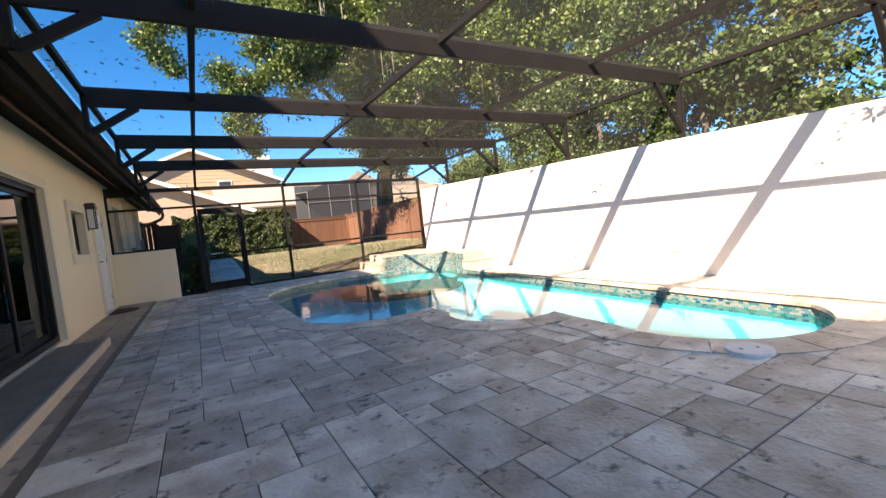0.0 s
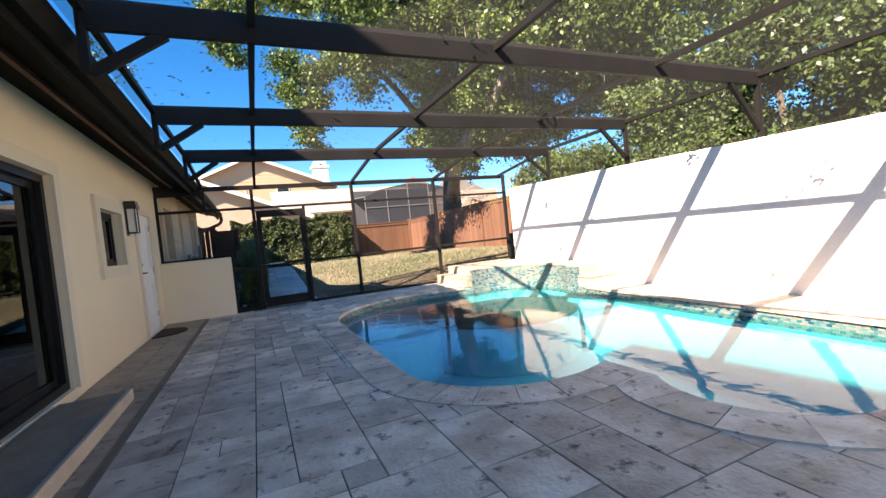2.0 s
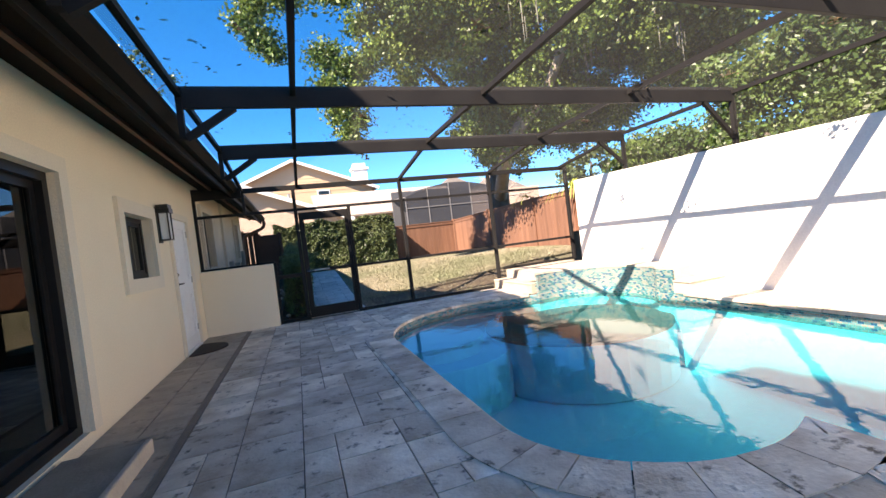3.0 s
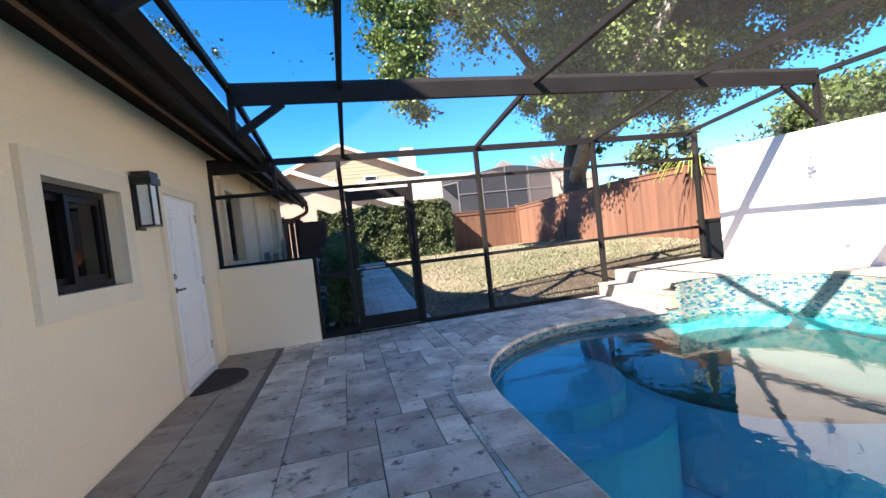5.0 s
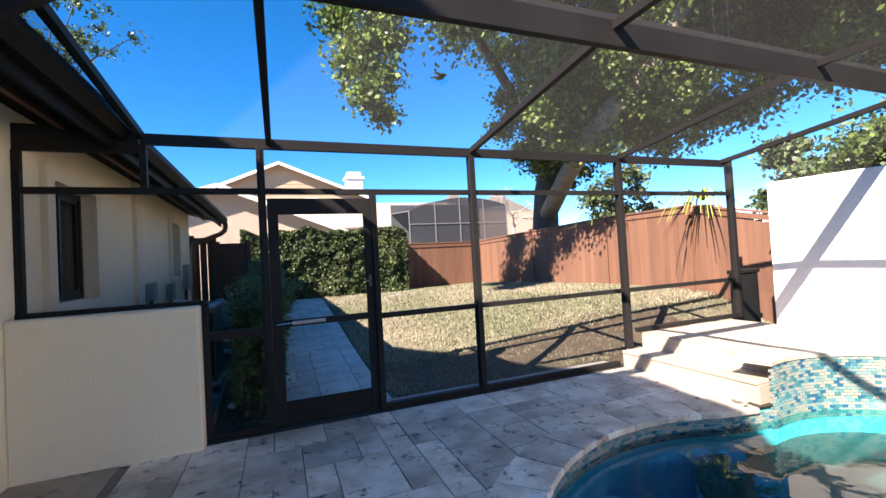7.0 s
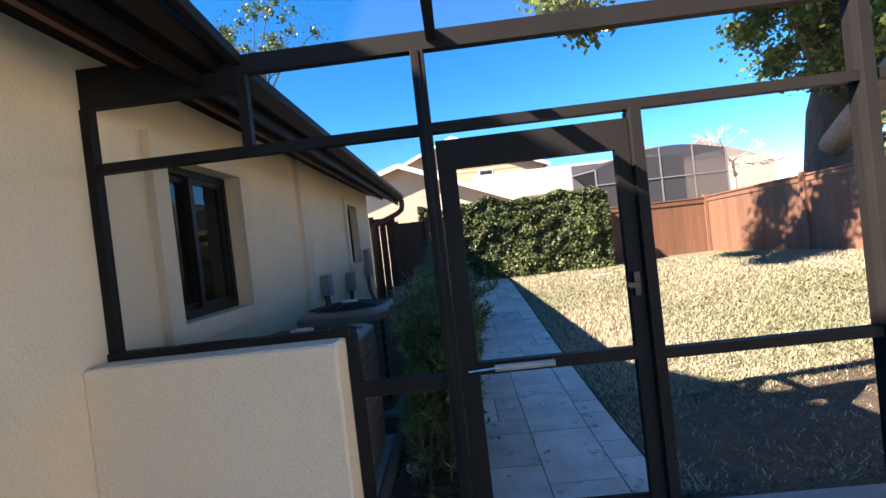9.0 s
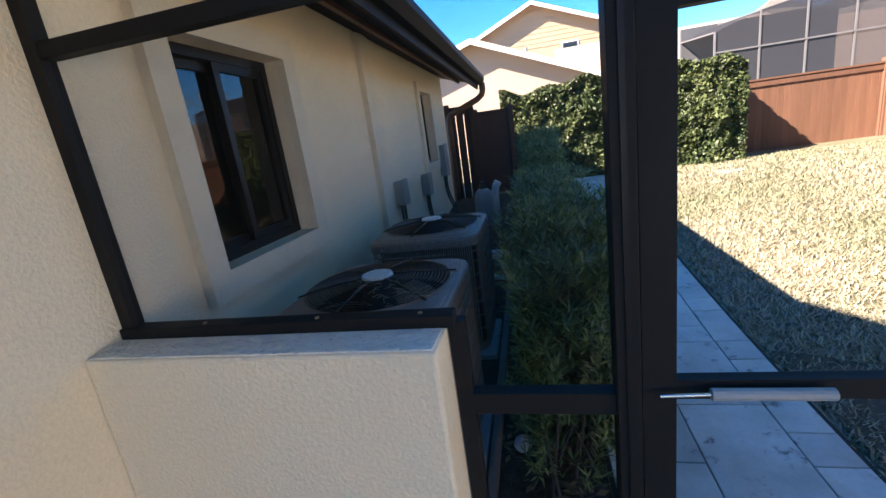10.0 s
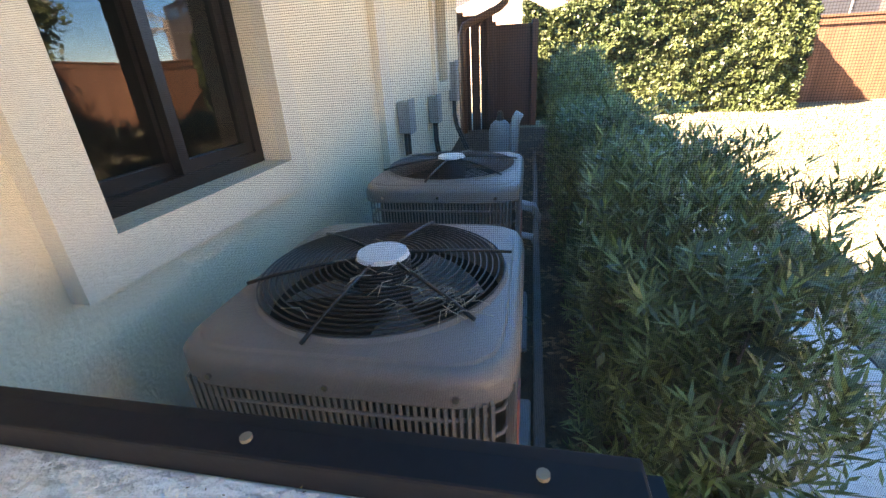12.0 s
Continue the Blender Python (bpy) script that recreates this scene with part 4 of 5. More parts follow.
def strap_plant(x, y, z, n, size, seed):
    t = thing("bromeliad", "yellow-green strap-leaved plant on the fence top", "plant", group="fence plants")
    rng = np.random.default_rng(seed)
    v, f = [], []
    for i in range(n):
        a = rng.uniform(0, 2 * math.pi)
        L = size * rng.uniform(0.6, 1.1)
        d = Vector((math.cos(a), math.sin(a), 0))
        sd = Vector((-math.sin(a), math.cos(a), 0)) * 0.03
        b0 = len(v)
        for j in range(6):
            k = j / 5
            p = Vector((x, y, z)) + d * L * k * 0.9 + Vector((0, 0, L * (0.9 * k - 1.25 * k * k)))
            w = sd * (1 - k * 0.85)
            v += [tuple(p - w), tuple(p + w)]
        for j in range(5):
            f.append((b0 + 2 * j, b0 + 2 * j + 1, b0 + 2 * j + 3, b0 + 2 * j + 2))
    raw("leaf_rosette", v, f, LEAF_STRAP, t)


strap_plant(9.42, 13.75, 2.26, 24, 1.1, 1)
strap_plant(9.66, 16.9, 2.30, 16, 0.75, 2)


def litter_patch(name, label, spots, count, size, seed, flat=0.006):
    rng = np.random.default_rng(seed)
    v, f = [], []
    for x, y, z, r in spots:
        for _ in range(int(count * r)):
            a, q = rng.uniform(0, 6.28), r * abs(rng.normal()) * 0.5
            p = np.array([x + q * math.cos(a), y + q * math.sin(a), z + rng.uniform(0.002, 0.02)])
            if z < 1:
                p[2] += ground_z(p[0], p[1]) + 0.02
            s = size * rng.uniform(0.5, 1.3)
            b = rng.uniform(0, 6.28)
            u = np.array([math.cos(b), math.sin(b), rng.uniform(-0.25, 0.25)]) * s
            w = np.array([-math.sin(b), math.cos(b), rng.uniform(-0.25, 0.25)]) * s * 0.45
            n = len(v)
            v += [tuple(p - u), tuple(p + w), tuple(p + u), tuple(p - w)]
            f.append((n, n + 1, n + 2, n + 3))
    o = raw(name, v, f, LITTER)
    return tagged(o, label, "leaf litter", kind="stuff")


litter_patch("leaf_litter", "dry leaves caught on the cage roof screen", [(5.9, 7.7, 2.835, 0.35), (6.1, 4.2, 2.835, 0.3), (4.9, 4.0, 2.835, 0.2), (6.7, 6.1, 2.835, 0.2), (6.3, 9.3, 2.835, 0.2), (7.1, 2.0, 2.835, 0.3), (5.3, 8.3, 2.835, 0.2), (7.3, 5.0, 2.835, 0.25), (7.0, 7.4, 2.835, 0.2), (5.0, 2.2, 2.835, 0.22), (6.5, 0.9, 2.835, 0.35), (3.2, 6.6, 2.835, 0.12), (2.6, 8.8, 2.835, 0.12), (2.3, 5.2, 2.835, 0.12), (3.0, 10.9, 2.75, 0.1)], 150, 0.035, 77)
rng0 = np.random.default_rng(4)
litter_patch("leaf_litter", "scattered dead leaves on the roof screen beside the eave", [(rng0.uniform(0.95, 3.7), rng0.uniform(1.8, 9.9), 2.832, 0.45) for _ in range(46)] + [(0.93, rng0.uniform(2.0, 9.9), 2.832, 0.2) for _ in range(22)], 14, 0.026, 80)
litter_patch("leaf_litter", "brown fallen leaves on the bare soil under the shrub", [(rng0.uniform(1.08, 1.7), rng0.uniform(12.3, 18.8), 0.0, 0.3) for _ in range(60)], 130, 0.03, 78)


def lawn_blades():
    """Short dry grass over the lit lawn, thinner on the bare patches."""
    rng = np.random.default_rng(31)
    n = 150000
    y = 12.5 + 8.2 * rng.random(n) ** 1.5
    x = rng.uniform(2.92, 9.6, n)
    keep = np.array([noise.noise(Vector((a * 0.9, b * 0.9, 3.0))) > -0.7 and not (b < 13.6 and a > 3.1 and rng.random() < 0.85) for a, b in zip(x, y)])
    x, y = x[keep], y[keep]
    z = np.array([ground_z(a, b) for a, b in zip(x, y)])
    m = len(x)
    a, h = rng.uniform(0, 6.28, m), rng.uniform(0.015, 0.05, m)
    lean = rng.uniform(0.02, 0.07, m)
    w = 0.006
    p = np.stack([x, y, z], 1)
    sd = np.stack([np.cos(a), np.sin(a), 0 * a], 1) * w
    tip = np.stack([-np.sin(a) * lean, np.cos(a) * lean, h], 1)
    quad = np.stack([p - sd, p + sd, p + tip + sd * 0.4, p + tip - sd * 0.4], 1)
    o = leaves("grass", (quad.reshape(-1, 3), np.arange(m * 4).reshape(-1, 4)), GRASS_BLADE, None)
    tagged(o, "short dry straw-coloured grass of the lawn", "grass", kind="stuff")


lawn_blades()


litter_patch("plaster_crumbs", "dark crumbs and grit on the rough wall top", [(0.1 + 0.11 * k, 12.05 + 0.03 * (k % 4), 1.1545, 0.12) for k in range(10)], 60, 0.003, 79)


# ---- things at the house ----
def entry_door():
    y0, y1, z0, z1 = DOOR
    d = tagged(thing("door_2", "white panelled exterior door, closed", "door"), kind="structure")
    part("leaf", box(B(), -0.055, -0.012, y0 + 0.012, y1 - 0.012, z0 + 0.02, z1 - 0.012, 0.003), DOOR_WHITE, d)
    for a, b in ((0.20, 0.86), (1.05, 1.86)):
        bm = B()
        ya, yb = y0 + 0.17, y1 - 0.17
        for i, x in ((0.0, 0.004), (0.035, -0.004)):
            box(bm, -0.02, x, ya + i, ya + i + 0.02, z0 + a + i, z0 + b - i)
            box(bm, -0.02, x, yb - i - 0.02, yb - i, z0 + a + i, z0 + b - i)
            box(bm, -0.02, x, ya + i + 0.02, yb - i - 0.02, z0 + a + i, z0 + a + i + 0.02)
            box(bm, -0.02, x, ya + i + 0.02, yb - i - 0.02, z0 + b - i - 0.02, z0 + b - i)
        box(bm, -0.02, 0.0, ya + 0.09, yb - 0.09, z0 + a + 0.09, z0 + b - 0.09, 0.006)
        part("panel", bm, DOOR_WHITE, d)
    for z in (0.28, 1.05, 1.78):
        part("hinge", box(B(), -0.012, 0.006, y1 - 0.018, y1 + 0.012, z0 + z - 0.05, z0 + z + 0.05), CHROME, d, "satin metal hinge")
    bm = B()
    rod(bm, (-0.012, y0 + 0.085, 1.04), (0.012, y0 + 0.085, 1.04), 0.03, seg=20)
    rod(bm, (0.012, y0 + 0.085, 1.04), (0.05, y0 + 0.085, 1.04), 0.011)
    box(bm, 0.04, 0.058, y0 + 0.075, y0 + 0.20, 1.03, 1.052, 0.004)
    part("lever_handle", bm, BLACK, d, "dark lever handle")
    bm = B(); box(bm, -0.012, 0.012, y0 + 0.05, y0 + 0.12, 1.14, 1.21, 0.012); rod(bm, (0.012, y0 + 0.085, 1.175), (0.024, y0 + 0.085, 1.175), 0.018, seg=18)
    part("deadbolt", bm, CHROME, d, "satin deadbolt")
    part("threshold", box(B(), -0.16, 0.03, y0 + 0.002, y1 - 0.002, -0.005, 0.035, 0.006), WHITE, d)
    part("jamb", box(box(box(B(), -0.19, -0.002, y0 + 0.0005, y0 + 0.012, z0 + 0.02, z1), -0.19, -0.002, y1 - 0.012, y1 - 0.0005, z0 + 0.02, z1), -0.19, -0.002, y0 + 0.012, y1 - 0.012, z1 - 0.012, z1 - 0.0005), DOOR_WHITE, d)


entry_door()


def wall_lantern():
    y = 9.98
    w = thing("wall_lantern", "black wall lantern with frosted glass beside the door", "lamp")
    part("back_plate", box(B(), 0.0, 0.02, y - 0.08, y + 0.08, 1.62, 2.08, 0.004), BLACK, w)
    bm = B(); box(bm, 0.02, 0.17, y - 0.098, y + 0.098, 2.0, 2.06, 0.004); box(bm, 0.02, 0.16, y - 0.09, y + 0.09, 2.06, 2.11, 0.004)
    part("hood", bm, BLACK, w)
    bm = B()
    for a in (-0.085, 0.07):
        for x in (0.03, 0.135):
            box(bm, x, x + 0.015, y + a, y + a + 0.015, 1.66, 2.0)
    box(bm, 0.03, 0.15, y - 0.085, y + 0.085, 1.645, 1.66)
    part("cage", bm, BLACK, w)
    part("glass", box(B(), 0.046, 0.134, y - 0.067, y + 0.067, 1.662, 1.998), mat("frosted_lantern_glass", (0.78, 0.80, 0.80), 0.25, None, 5, 60, 0.02, amount=0.1), w, "pale frosted glass")


wall_lantern()

bm = B()
pts = [(0.045, 10.42)] + [(0.045 + 0.44 * math.sin(math.pi * i / 24), 10.85 - 0.43 * math.cos(math.pi * i / 24)) for i in range(25)] + [(0.045, 11.28)]
vs = [bm.verts.new((x, y, 0.02)) for x, y in pts]
lo = [bm.verts.new((x, y, 0.002)) for x, y in pts]
bm.faces.new(vs)
for i in range(len(pts)):
    j = (i + 1) % len(pts)
    bm.faces.new((vs[i], lo[i], lo[j], vs[j]))
solid("door_mat", bm, MAT_BROWN, "dark brown half-round coir door mat", "door mat", kind="")


def ledge_drain():
    d = thing("drain_channel", "narrow brown slot drain set in the deck", "drain", kind="structure")
    bm = B(); box(bm, 0.668, 0.712, -4.4, 11.95, -0.011, -0.004)
    part("channel_bed", bm, DRAIN, d)
    for x in (0.660, 0.712):
        part("edge", box(B(), x, x + 0.008, -4.4, 11.95, -0.011, 0.001), DRAIN, d)


ledge_drain()

bm = B(); rod(bm, (4.84, 1.66, -0.005), (4.84, 1.66, 0.022), 0.15, 0.143, 36)
lid = solid("skimmer_lid", bm, WHITE, "round white plastic skimmer lid in the deck", "lid", kind="")
# black discs on the lid: the shade in its two finger holes, as colour
for dx in (-0.05, 0.05):
    bm = B(); rod(bm, (4.84 + dx, 1.66 - dx * 0.6, 0.0215), (4.84 + dx, 1.66 - dx * 0.6, 0.0235), 0.012, seg=12)
    part("hole_shade_disc", bm, BLACK, lid)


# ---- air conditioners ----
def super_loop(w, d, n, z, count=64):
    out = []
    for i in range(count):
        a = 2 * math.pi * i / count
        c, s = math.cos(a), math.sin(a)
        r = (abs(c / w) ** n + abs(s / d) ** n) ** (-1 / n)
        out.append((r * c, r * s, z))
    return out


def loft(bm, loops, cap_last=False):
    rings = [[bm.verts.new(p) for p in loop] for loop in loops]
    for a, b in zip(rings, rings[1:]):
        for k in range(len(a)):
            f = bm.faces.new((a[k], a[(k + 1) % len(a)], b[(k + 1) % len(b)], b[k]))
            f.smooth = True
    if cap_last:
        bm.faces.new(rings[-1])
    return bm


def hoop(bm, r, z, thick, seg=48, sides=5):
    rings = []
    for i in range(seg):
        a = 2 * math.pi * i / seg
        rings.append([bm.verts.new(((r + thick * math.cos(2 * math.pi * k / sides)) * math.cos(a), (r + thick * math.cos(2 * math.pi * k / sides)) * math.sin(a), z + thick * math.sin(2 * math.pi * k / sides))) for k in range(sides)])
    for i in range(seg):
        p, q = rings[i], rings[(i + 1) % seg]
        for k in range(sides):
            f = bm.faces.new((p[k], p[(k + 1) % sides], q[(k + 1) % sides], q[k]))
            f.smooth = True


def ac_unit(at, label):
    a = thing("air_conditioner", label, "air conditioner", at, group="outdoor units")
    W, D, R = 0.425, 0.455, 0.378

    def circ(r, z):
        return [(r * math.cos(2 * math.pi * i / 64), r * math.sin(2 * math.pi * i / 64), z) for i in range(64)]
    part("base_pad", box(B(), -0.48, 0.48, -0.50, 0.50, -0.06, 0.06, 0.012), CONCRETE, a, "grey concrete pad")
    bm = B()
    loft(bm, [super_loop(W - 0.045, D - 0.045, 7, 0.06), super_loop(W - 0.045, D - 0.045, 7, 0.90)])
    part("coil", bm, AC_DARK, a, "dark finned coil inside")
    bm = B()
    loft(bm, [*(super_loop(W + d, D + d, 8, z) for d, z in ((0.000, 0.905), (0.008, 0.906), (0.008, 0.912), (0.008, 0.955), (0.006, 0.968), (-0.001, 0.980), (-0.010, 0.987), (-0.018, 0.989), (-0.026, 0.989), (-0.029, 0.990), (-0.032, 0.996), (-0.034, 0.997))),
              circ(R + 0.011, 0.998), circ(R + 0.008, 0.999), circ(R + 0.004, 1.009), circ(R - 0.001, 1.011), circ(R - 0.006, 1.004), circ(R - 0.007, 0.99), circ(R - 0.008, 0.90)])
    part("top_cover", bm, AC_METAL, a, "taupe enamelled steel cover")
    bm = B()
    loft(bm, [super_loop(W, D, 7, 0.055), super_loop(W, D, 7, 0.13)])
    part("bottom_band", bm, AC_METAL, a)
    for z in (0.24, 0.35, 0.46, 0.57, 0.68, 0.785, 0.86):
        bm = B()
        rings = super_loop(W - 0.001, D - 0.001, 7, z, 48)
        tube(bm, rings + [rings[0]], 0.006, 5)
        part("guard_wire", bm, AC_METAL, a)
    slat = mesh_of("slat", box(B(), -0.004, 0.004, -0.011, 0.011, 0.13, 0.92), AC_METAL)
    for i in range(44):
        k = -0.375 + 0.75 * i / 43
        for m in (pose(k, -D + 0.012, 0, 0, 0, 20), pose(W - 0.012, k, 0, 0, 0, 70)):
            o = new("slat", slat)
            o.parent = a
            o.matrix_basis = m
    well = B()
    rod(well, (0, 0, 0.55), (0, 0, 0.60), R - 0.01, seg=40)
    part("fan_well", well, AC_DARK, a)
    for k in range(17):
        r = 0.085 + (R - 0.085) * k / 16
        bm = B()
        hoop(bm, r, 1.015 + 0.032 * (1 - (r / R) ** 2), 0.0028)
        part("guard_ring", bm, BLACK, a, "black wire ring")
    for k in range(6):
        t = 2 * math.pi * k / 6 + 0.35
        c, s = math.cos(t), math.sin(t)
        bm = B()
        tube(bm, [(0.07 * c, 0.07 * s, 1.052), (0.2 * c, 0.2 * s, 1.042), (0.33 * c, 0.33 * s, 1.026), (0.415 * c, 0.415 * s, 1.010)], 0.006, 6)
        part("guard_spoke", bm, BLACK, a)
    bm = B(); rod(bm, (0, 0, 0.93), (0, 0, 1.052), 0.085, seg=28)
    part("motor", bm, AC_DARK, a)
    bm = B(); rod(bm, (0, 0, 1.052), (0, 0, 1.064), 0.084, 0.078, 28)
    part("hub_plate", bm, WHITE, a, "pale oval hub plate")
    for k in range(3):
        t = 2 * math.pi * k / 3 + 0.9
        bm = B()
        g = [[bm.verts.new((r * math.cos(t + u), r * math.sin(t + u), 0.90 + 0.07 * u - 0.02 * (r / R))) for u in (-0.45, -0.2, 0.1, 0.4)] for r in (0.08, 0.2, 0.335)]
        for p, q in zip(g, g[1:]):
            for i in range(3):
                bm.faces.new((p[i], p[i + 1], q[i + 1], q[i]))
        bmesh.ops.solidify(bm, geom=bm.faces[:], thickness=0.003)
        part("fan_blade", bm, GREY_BOX, a, "grey fan blade")
    bm = B(); box(bm, W + 0.002, W + 0.008, -0.30, -0.22, 0.62, 0.80)
    part("rating_label", bm, mat("red_white_label", (0.5, 0.16, 0.12), 0.5), a, "small red label")
    for s in (-0.3, 0.0, 0.3):
        part("screw", rod(B(), (s, -D - 0.012, 0.935), (s, -D, 0.935), 0.008, seg=8), CHROME, a)
    return a


ac_unit((0.668, 12.99, 0.005), "taupe outdoor air-conditioning unit with round fan grille")
ac_unit((0.645, 14.39, 0.015), "taupe outdoor air-conditioning unit farther along the wall")


def twig_litter():
    rng = np.random.default_rng(9)
    bm = B()
    for _ in range(46):
        a, r = rng.uniform(0, 6.28), rng.uniform(0.02, 0.12)
        c = (0.74 + rng.normal() * 0.06, 12.86 + rng.normal() * 0.07)
        if rng.random() < 0.35:
            c = (0.93 + rng.normal() * 0.03, 12.78 + rng.normal() * 0.03)
        z = 1.060 - 0.036 * min(1, math.hypot(c[0] - 0.67, c[1] - 13.0) / 0.36)
        tube(bm, [(c[0], c[1], z), (c[0] + r * 0.5 * math.cos(a), c[1] + r * 0.5 * math.sin(a), z + 0.012), (c[0] + r * math.cos(a + 0.3), c[1] + r * math.sin(a + 0.3), z + 0.002)], 0.0013, 4)
    solid("dry_twigs", bm, mat("dry_twig", (0.48, 0.40, 0.30), 0.9), "dry twigs and plant bits lying on the fan guard", "twigs", kind="stuff")


twig_litter()


def meter_box(y, z, w, h, label):
    t = thing("utility_box", label, "utility box", group="wall boxes")
    part("case", box(B(), 0.002, 0.10, y - w / 2, y + w / 2, z - h / 2, z + h / 2, 0.01), GREY_BOX, t)
    part("lid", box(B(), 0.10, 0.112, y - w / 2 - 0.01, y + w / 2 + 0.01, z - h / 2 - 0.01, z + h / 2 + 0.02, 0.005), GREY_BOX, t)
    for k in (-0.3, 0.3):
        bm = B()
        tube(bm, [(0.05, y + k * w, z - h / 2), (0.05, y + k * w, z - h / 2 - 0.2), (0.08, y + k * w - 0.03, z - h / 2 - 0.35), (0.2, y + k * w - 0.1, 0.5), (0.3, y + k * w - 0.15, 0.3)], 0.016, 8)
        part("conduit", bm, BLACK, t, "black cable whip")


meter_box(15.55, 1.18, 0.18, 0.26, "pale grey electrical disconnect box on the wall")
meter_box(16.75, 1.12, 0.20, 0.28, "small grey electrical box on the wall")
meter_box(18.1, 1.35, 0.26, 0.5, "tall grey meter box on the wall")


def pool_pump():
    t = thing("pool_filter", "grey pool filter tank with white pipes", "pool equipment")
    g = ground_z(0.8, 17.5)
    bm = B()
    loft(bm, [[(0.75 + r * math.cos(2 * math.pi * i / 24), 17.3 + r * math.sin(2 * math.pi * i / 24), g + z) for i in range(24)] for r, z in ((0.13, 0.0), (0.14, 0.15), (0.14, 0.42), (0.12, 0.5), (0.07, 0.55), (0.02, 0.56))], True)
    part("tank", bm, GREY_BOX, t)
    bm = B(); rod(bm, (0.75, 17.3, g + 0.55), (0.75, 17.3, g + 0.66), 0.05, 0.03)
    part("valve", bm, BLACK, t)
    bm = B(); tube(bm, [(0.92, 17.25, g), (0.93, 17.25, g + 0.5), (0.95, 17.25, g + 0.58), (0.99, 17.25, g + 0.64)], 0.055, 14)
    part("white_tube", bm, PVC, t, "white plastic cylinder")
    for k, (y, z) in enumerate(((15.5, 0.42), (15.7, 0.32), (15.25, 0.22))):
        bm = B()
        tube(bm, [(0.3, y, z), (1.05, y, z), (1.16, y, z - 0.02), (1.2, y + 0.03, z - 0.12), (1.2, y + 0.05, 0.05)], 0.03, 10)
        part("pipe", bm, PVC, t, "white plastic pipe")


pool_pump()
bm = B(); box(bm, 1.16, 1.21, 12.3, 18.9, -0.04, 0.05, 0.008)
for v in bm.verts:
    v.co.z += ground_z(v.co.x, v.co.y) * 0.9
solid("edging_board", bm, mat("weathered_timber", (0.19, 0.16, 0.135), 0.9, None, 4, 40, 0.4), "weathered timber edging beside the units", "edging", kind="")
bm = B()
bmesh.ops.create_grid(bm, x_segments=8, y_segments=40, size=0.5, matrix=Matrix.Translation((0.87, 15.75, 0)) @ Matrix.Diagonal((1.74, 7.1, 1, 1)))
for v in bm.verts:
    v.co.z = ground_z(v.co.x, v.co.y) + 0.012 + 0.02 * abs(noise.noise(v.co * 5))
solid("soil_strip", bm, MULCH, "bare dark soil strip between house and walkway", "soil")
bm = B(); box(bm, 2.84, 5.66, 12.235, 12.42, -0.05, 0.012, 0.008); solid("concrete_edge", bm, CONCRETE, "narrow grey concrete edging outside the screen", "edging")
bm = B(); rod(bm, (4.7, 19.0, ground_z(4.7, 19) - 0.01), (4.7, 19.0, ground_z(4.7, 19) + 0.02), 0.22, seg=24); solid("valve_cover", bm, GREY_BOX, "flat grey valve cover in the lawn", "cover", kind="")
bm = B()
bmesh.ops.create_icosphere(bm, subdivisions=2, radius=0.05, matrix=Matrix.Translation((1.33, 13.0, 0.03)) @ Matrix.Diagonal((1, 1.3, 0.6, 1)))
solid("white_stone", bm, PVC, "pale rounded stone on the soil", "stone", kind="")


# screws on the cage's low rail and posts
RUST = mat("rusty_screw", (0.25, 0.17, 0.10), 0.6)
for x in (0.35, 0.78, 1.13):
    bm = B(); rod(bm, (x, YN - 0.02, 1.191), (x, YN - 0.02, 1.197), 0.0075, seg=10)
    part("screw", bm, RUST, cage)
part("channel_strip", box(B(), 1.715, 1.73, YN - 0.052, YN - 0.045, 0.02, 2.5), DARK_FRAME, cage)


# ---- neighbouring houses ----
def gable_house(name, label, x0, x1, y0, y1, eave, peak, px, wall_m, roof_m, siding=0.0):
    """A house whose gable faces the yard; px is the ridge's place in x."""
    h = thing(name, label, "house")
    bm = B()
    prof = [(x0, 0.0), (x1, 0.0), (x1, eave), (px, peak), (x0, eave)]
    a = [bm.verts.new((x, y0, z)) for x, z in prof]
    b = [bm.verts.new((x, y1, z)) for x, z in prof]
    for i in range(5):
        j = (i + 1) % 5
        bm.faces.new((a[i], a[j], b[j], b[i]))
    bm.faces.new(a); bm.faces.new(b[::-1])
    part("wall", bm, wall_m, h)
    for xe in (x0, x1):
        sl = (eave - peak) / (xe - px)
        over = 0.5 if xe > px else -0.5
        p, q = (px, peak + 0.1), (xe + over, eave + 0.1 + sl * over)
        part("roof_slope", bar(B(), ((p[0]), (y0 + y1) / 2 - 0.2, p[1]), (q[0], (y0 + y1) / 2 - 0.2, q[1]), y1 - y0 + 1.0, 0.14, (0, 0, 1)), roof_m, h)
        part("barge_board", bar(B(), (p[0], y0 - 0.75, p[1] - 0.08), (q[0], y0 - 0.75, q[1] - 0.08), 0.08, 0.24), WHITE, h, "white barge board")
    if siding:
        z = eave
        while z < peak - 0.2:
            k = (peak - z) / (peak - eave)
            part("siding_board", box(B(), px + (x0 - px) * k + 0.1, px + (x1 - px) * k - 0.1, y0 - 0.03, y0 - 0.001, z, z + siding * 0.86), wall_m, h)
            z += siding
    return h


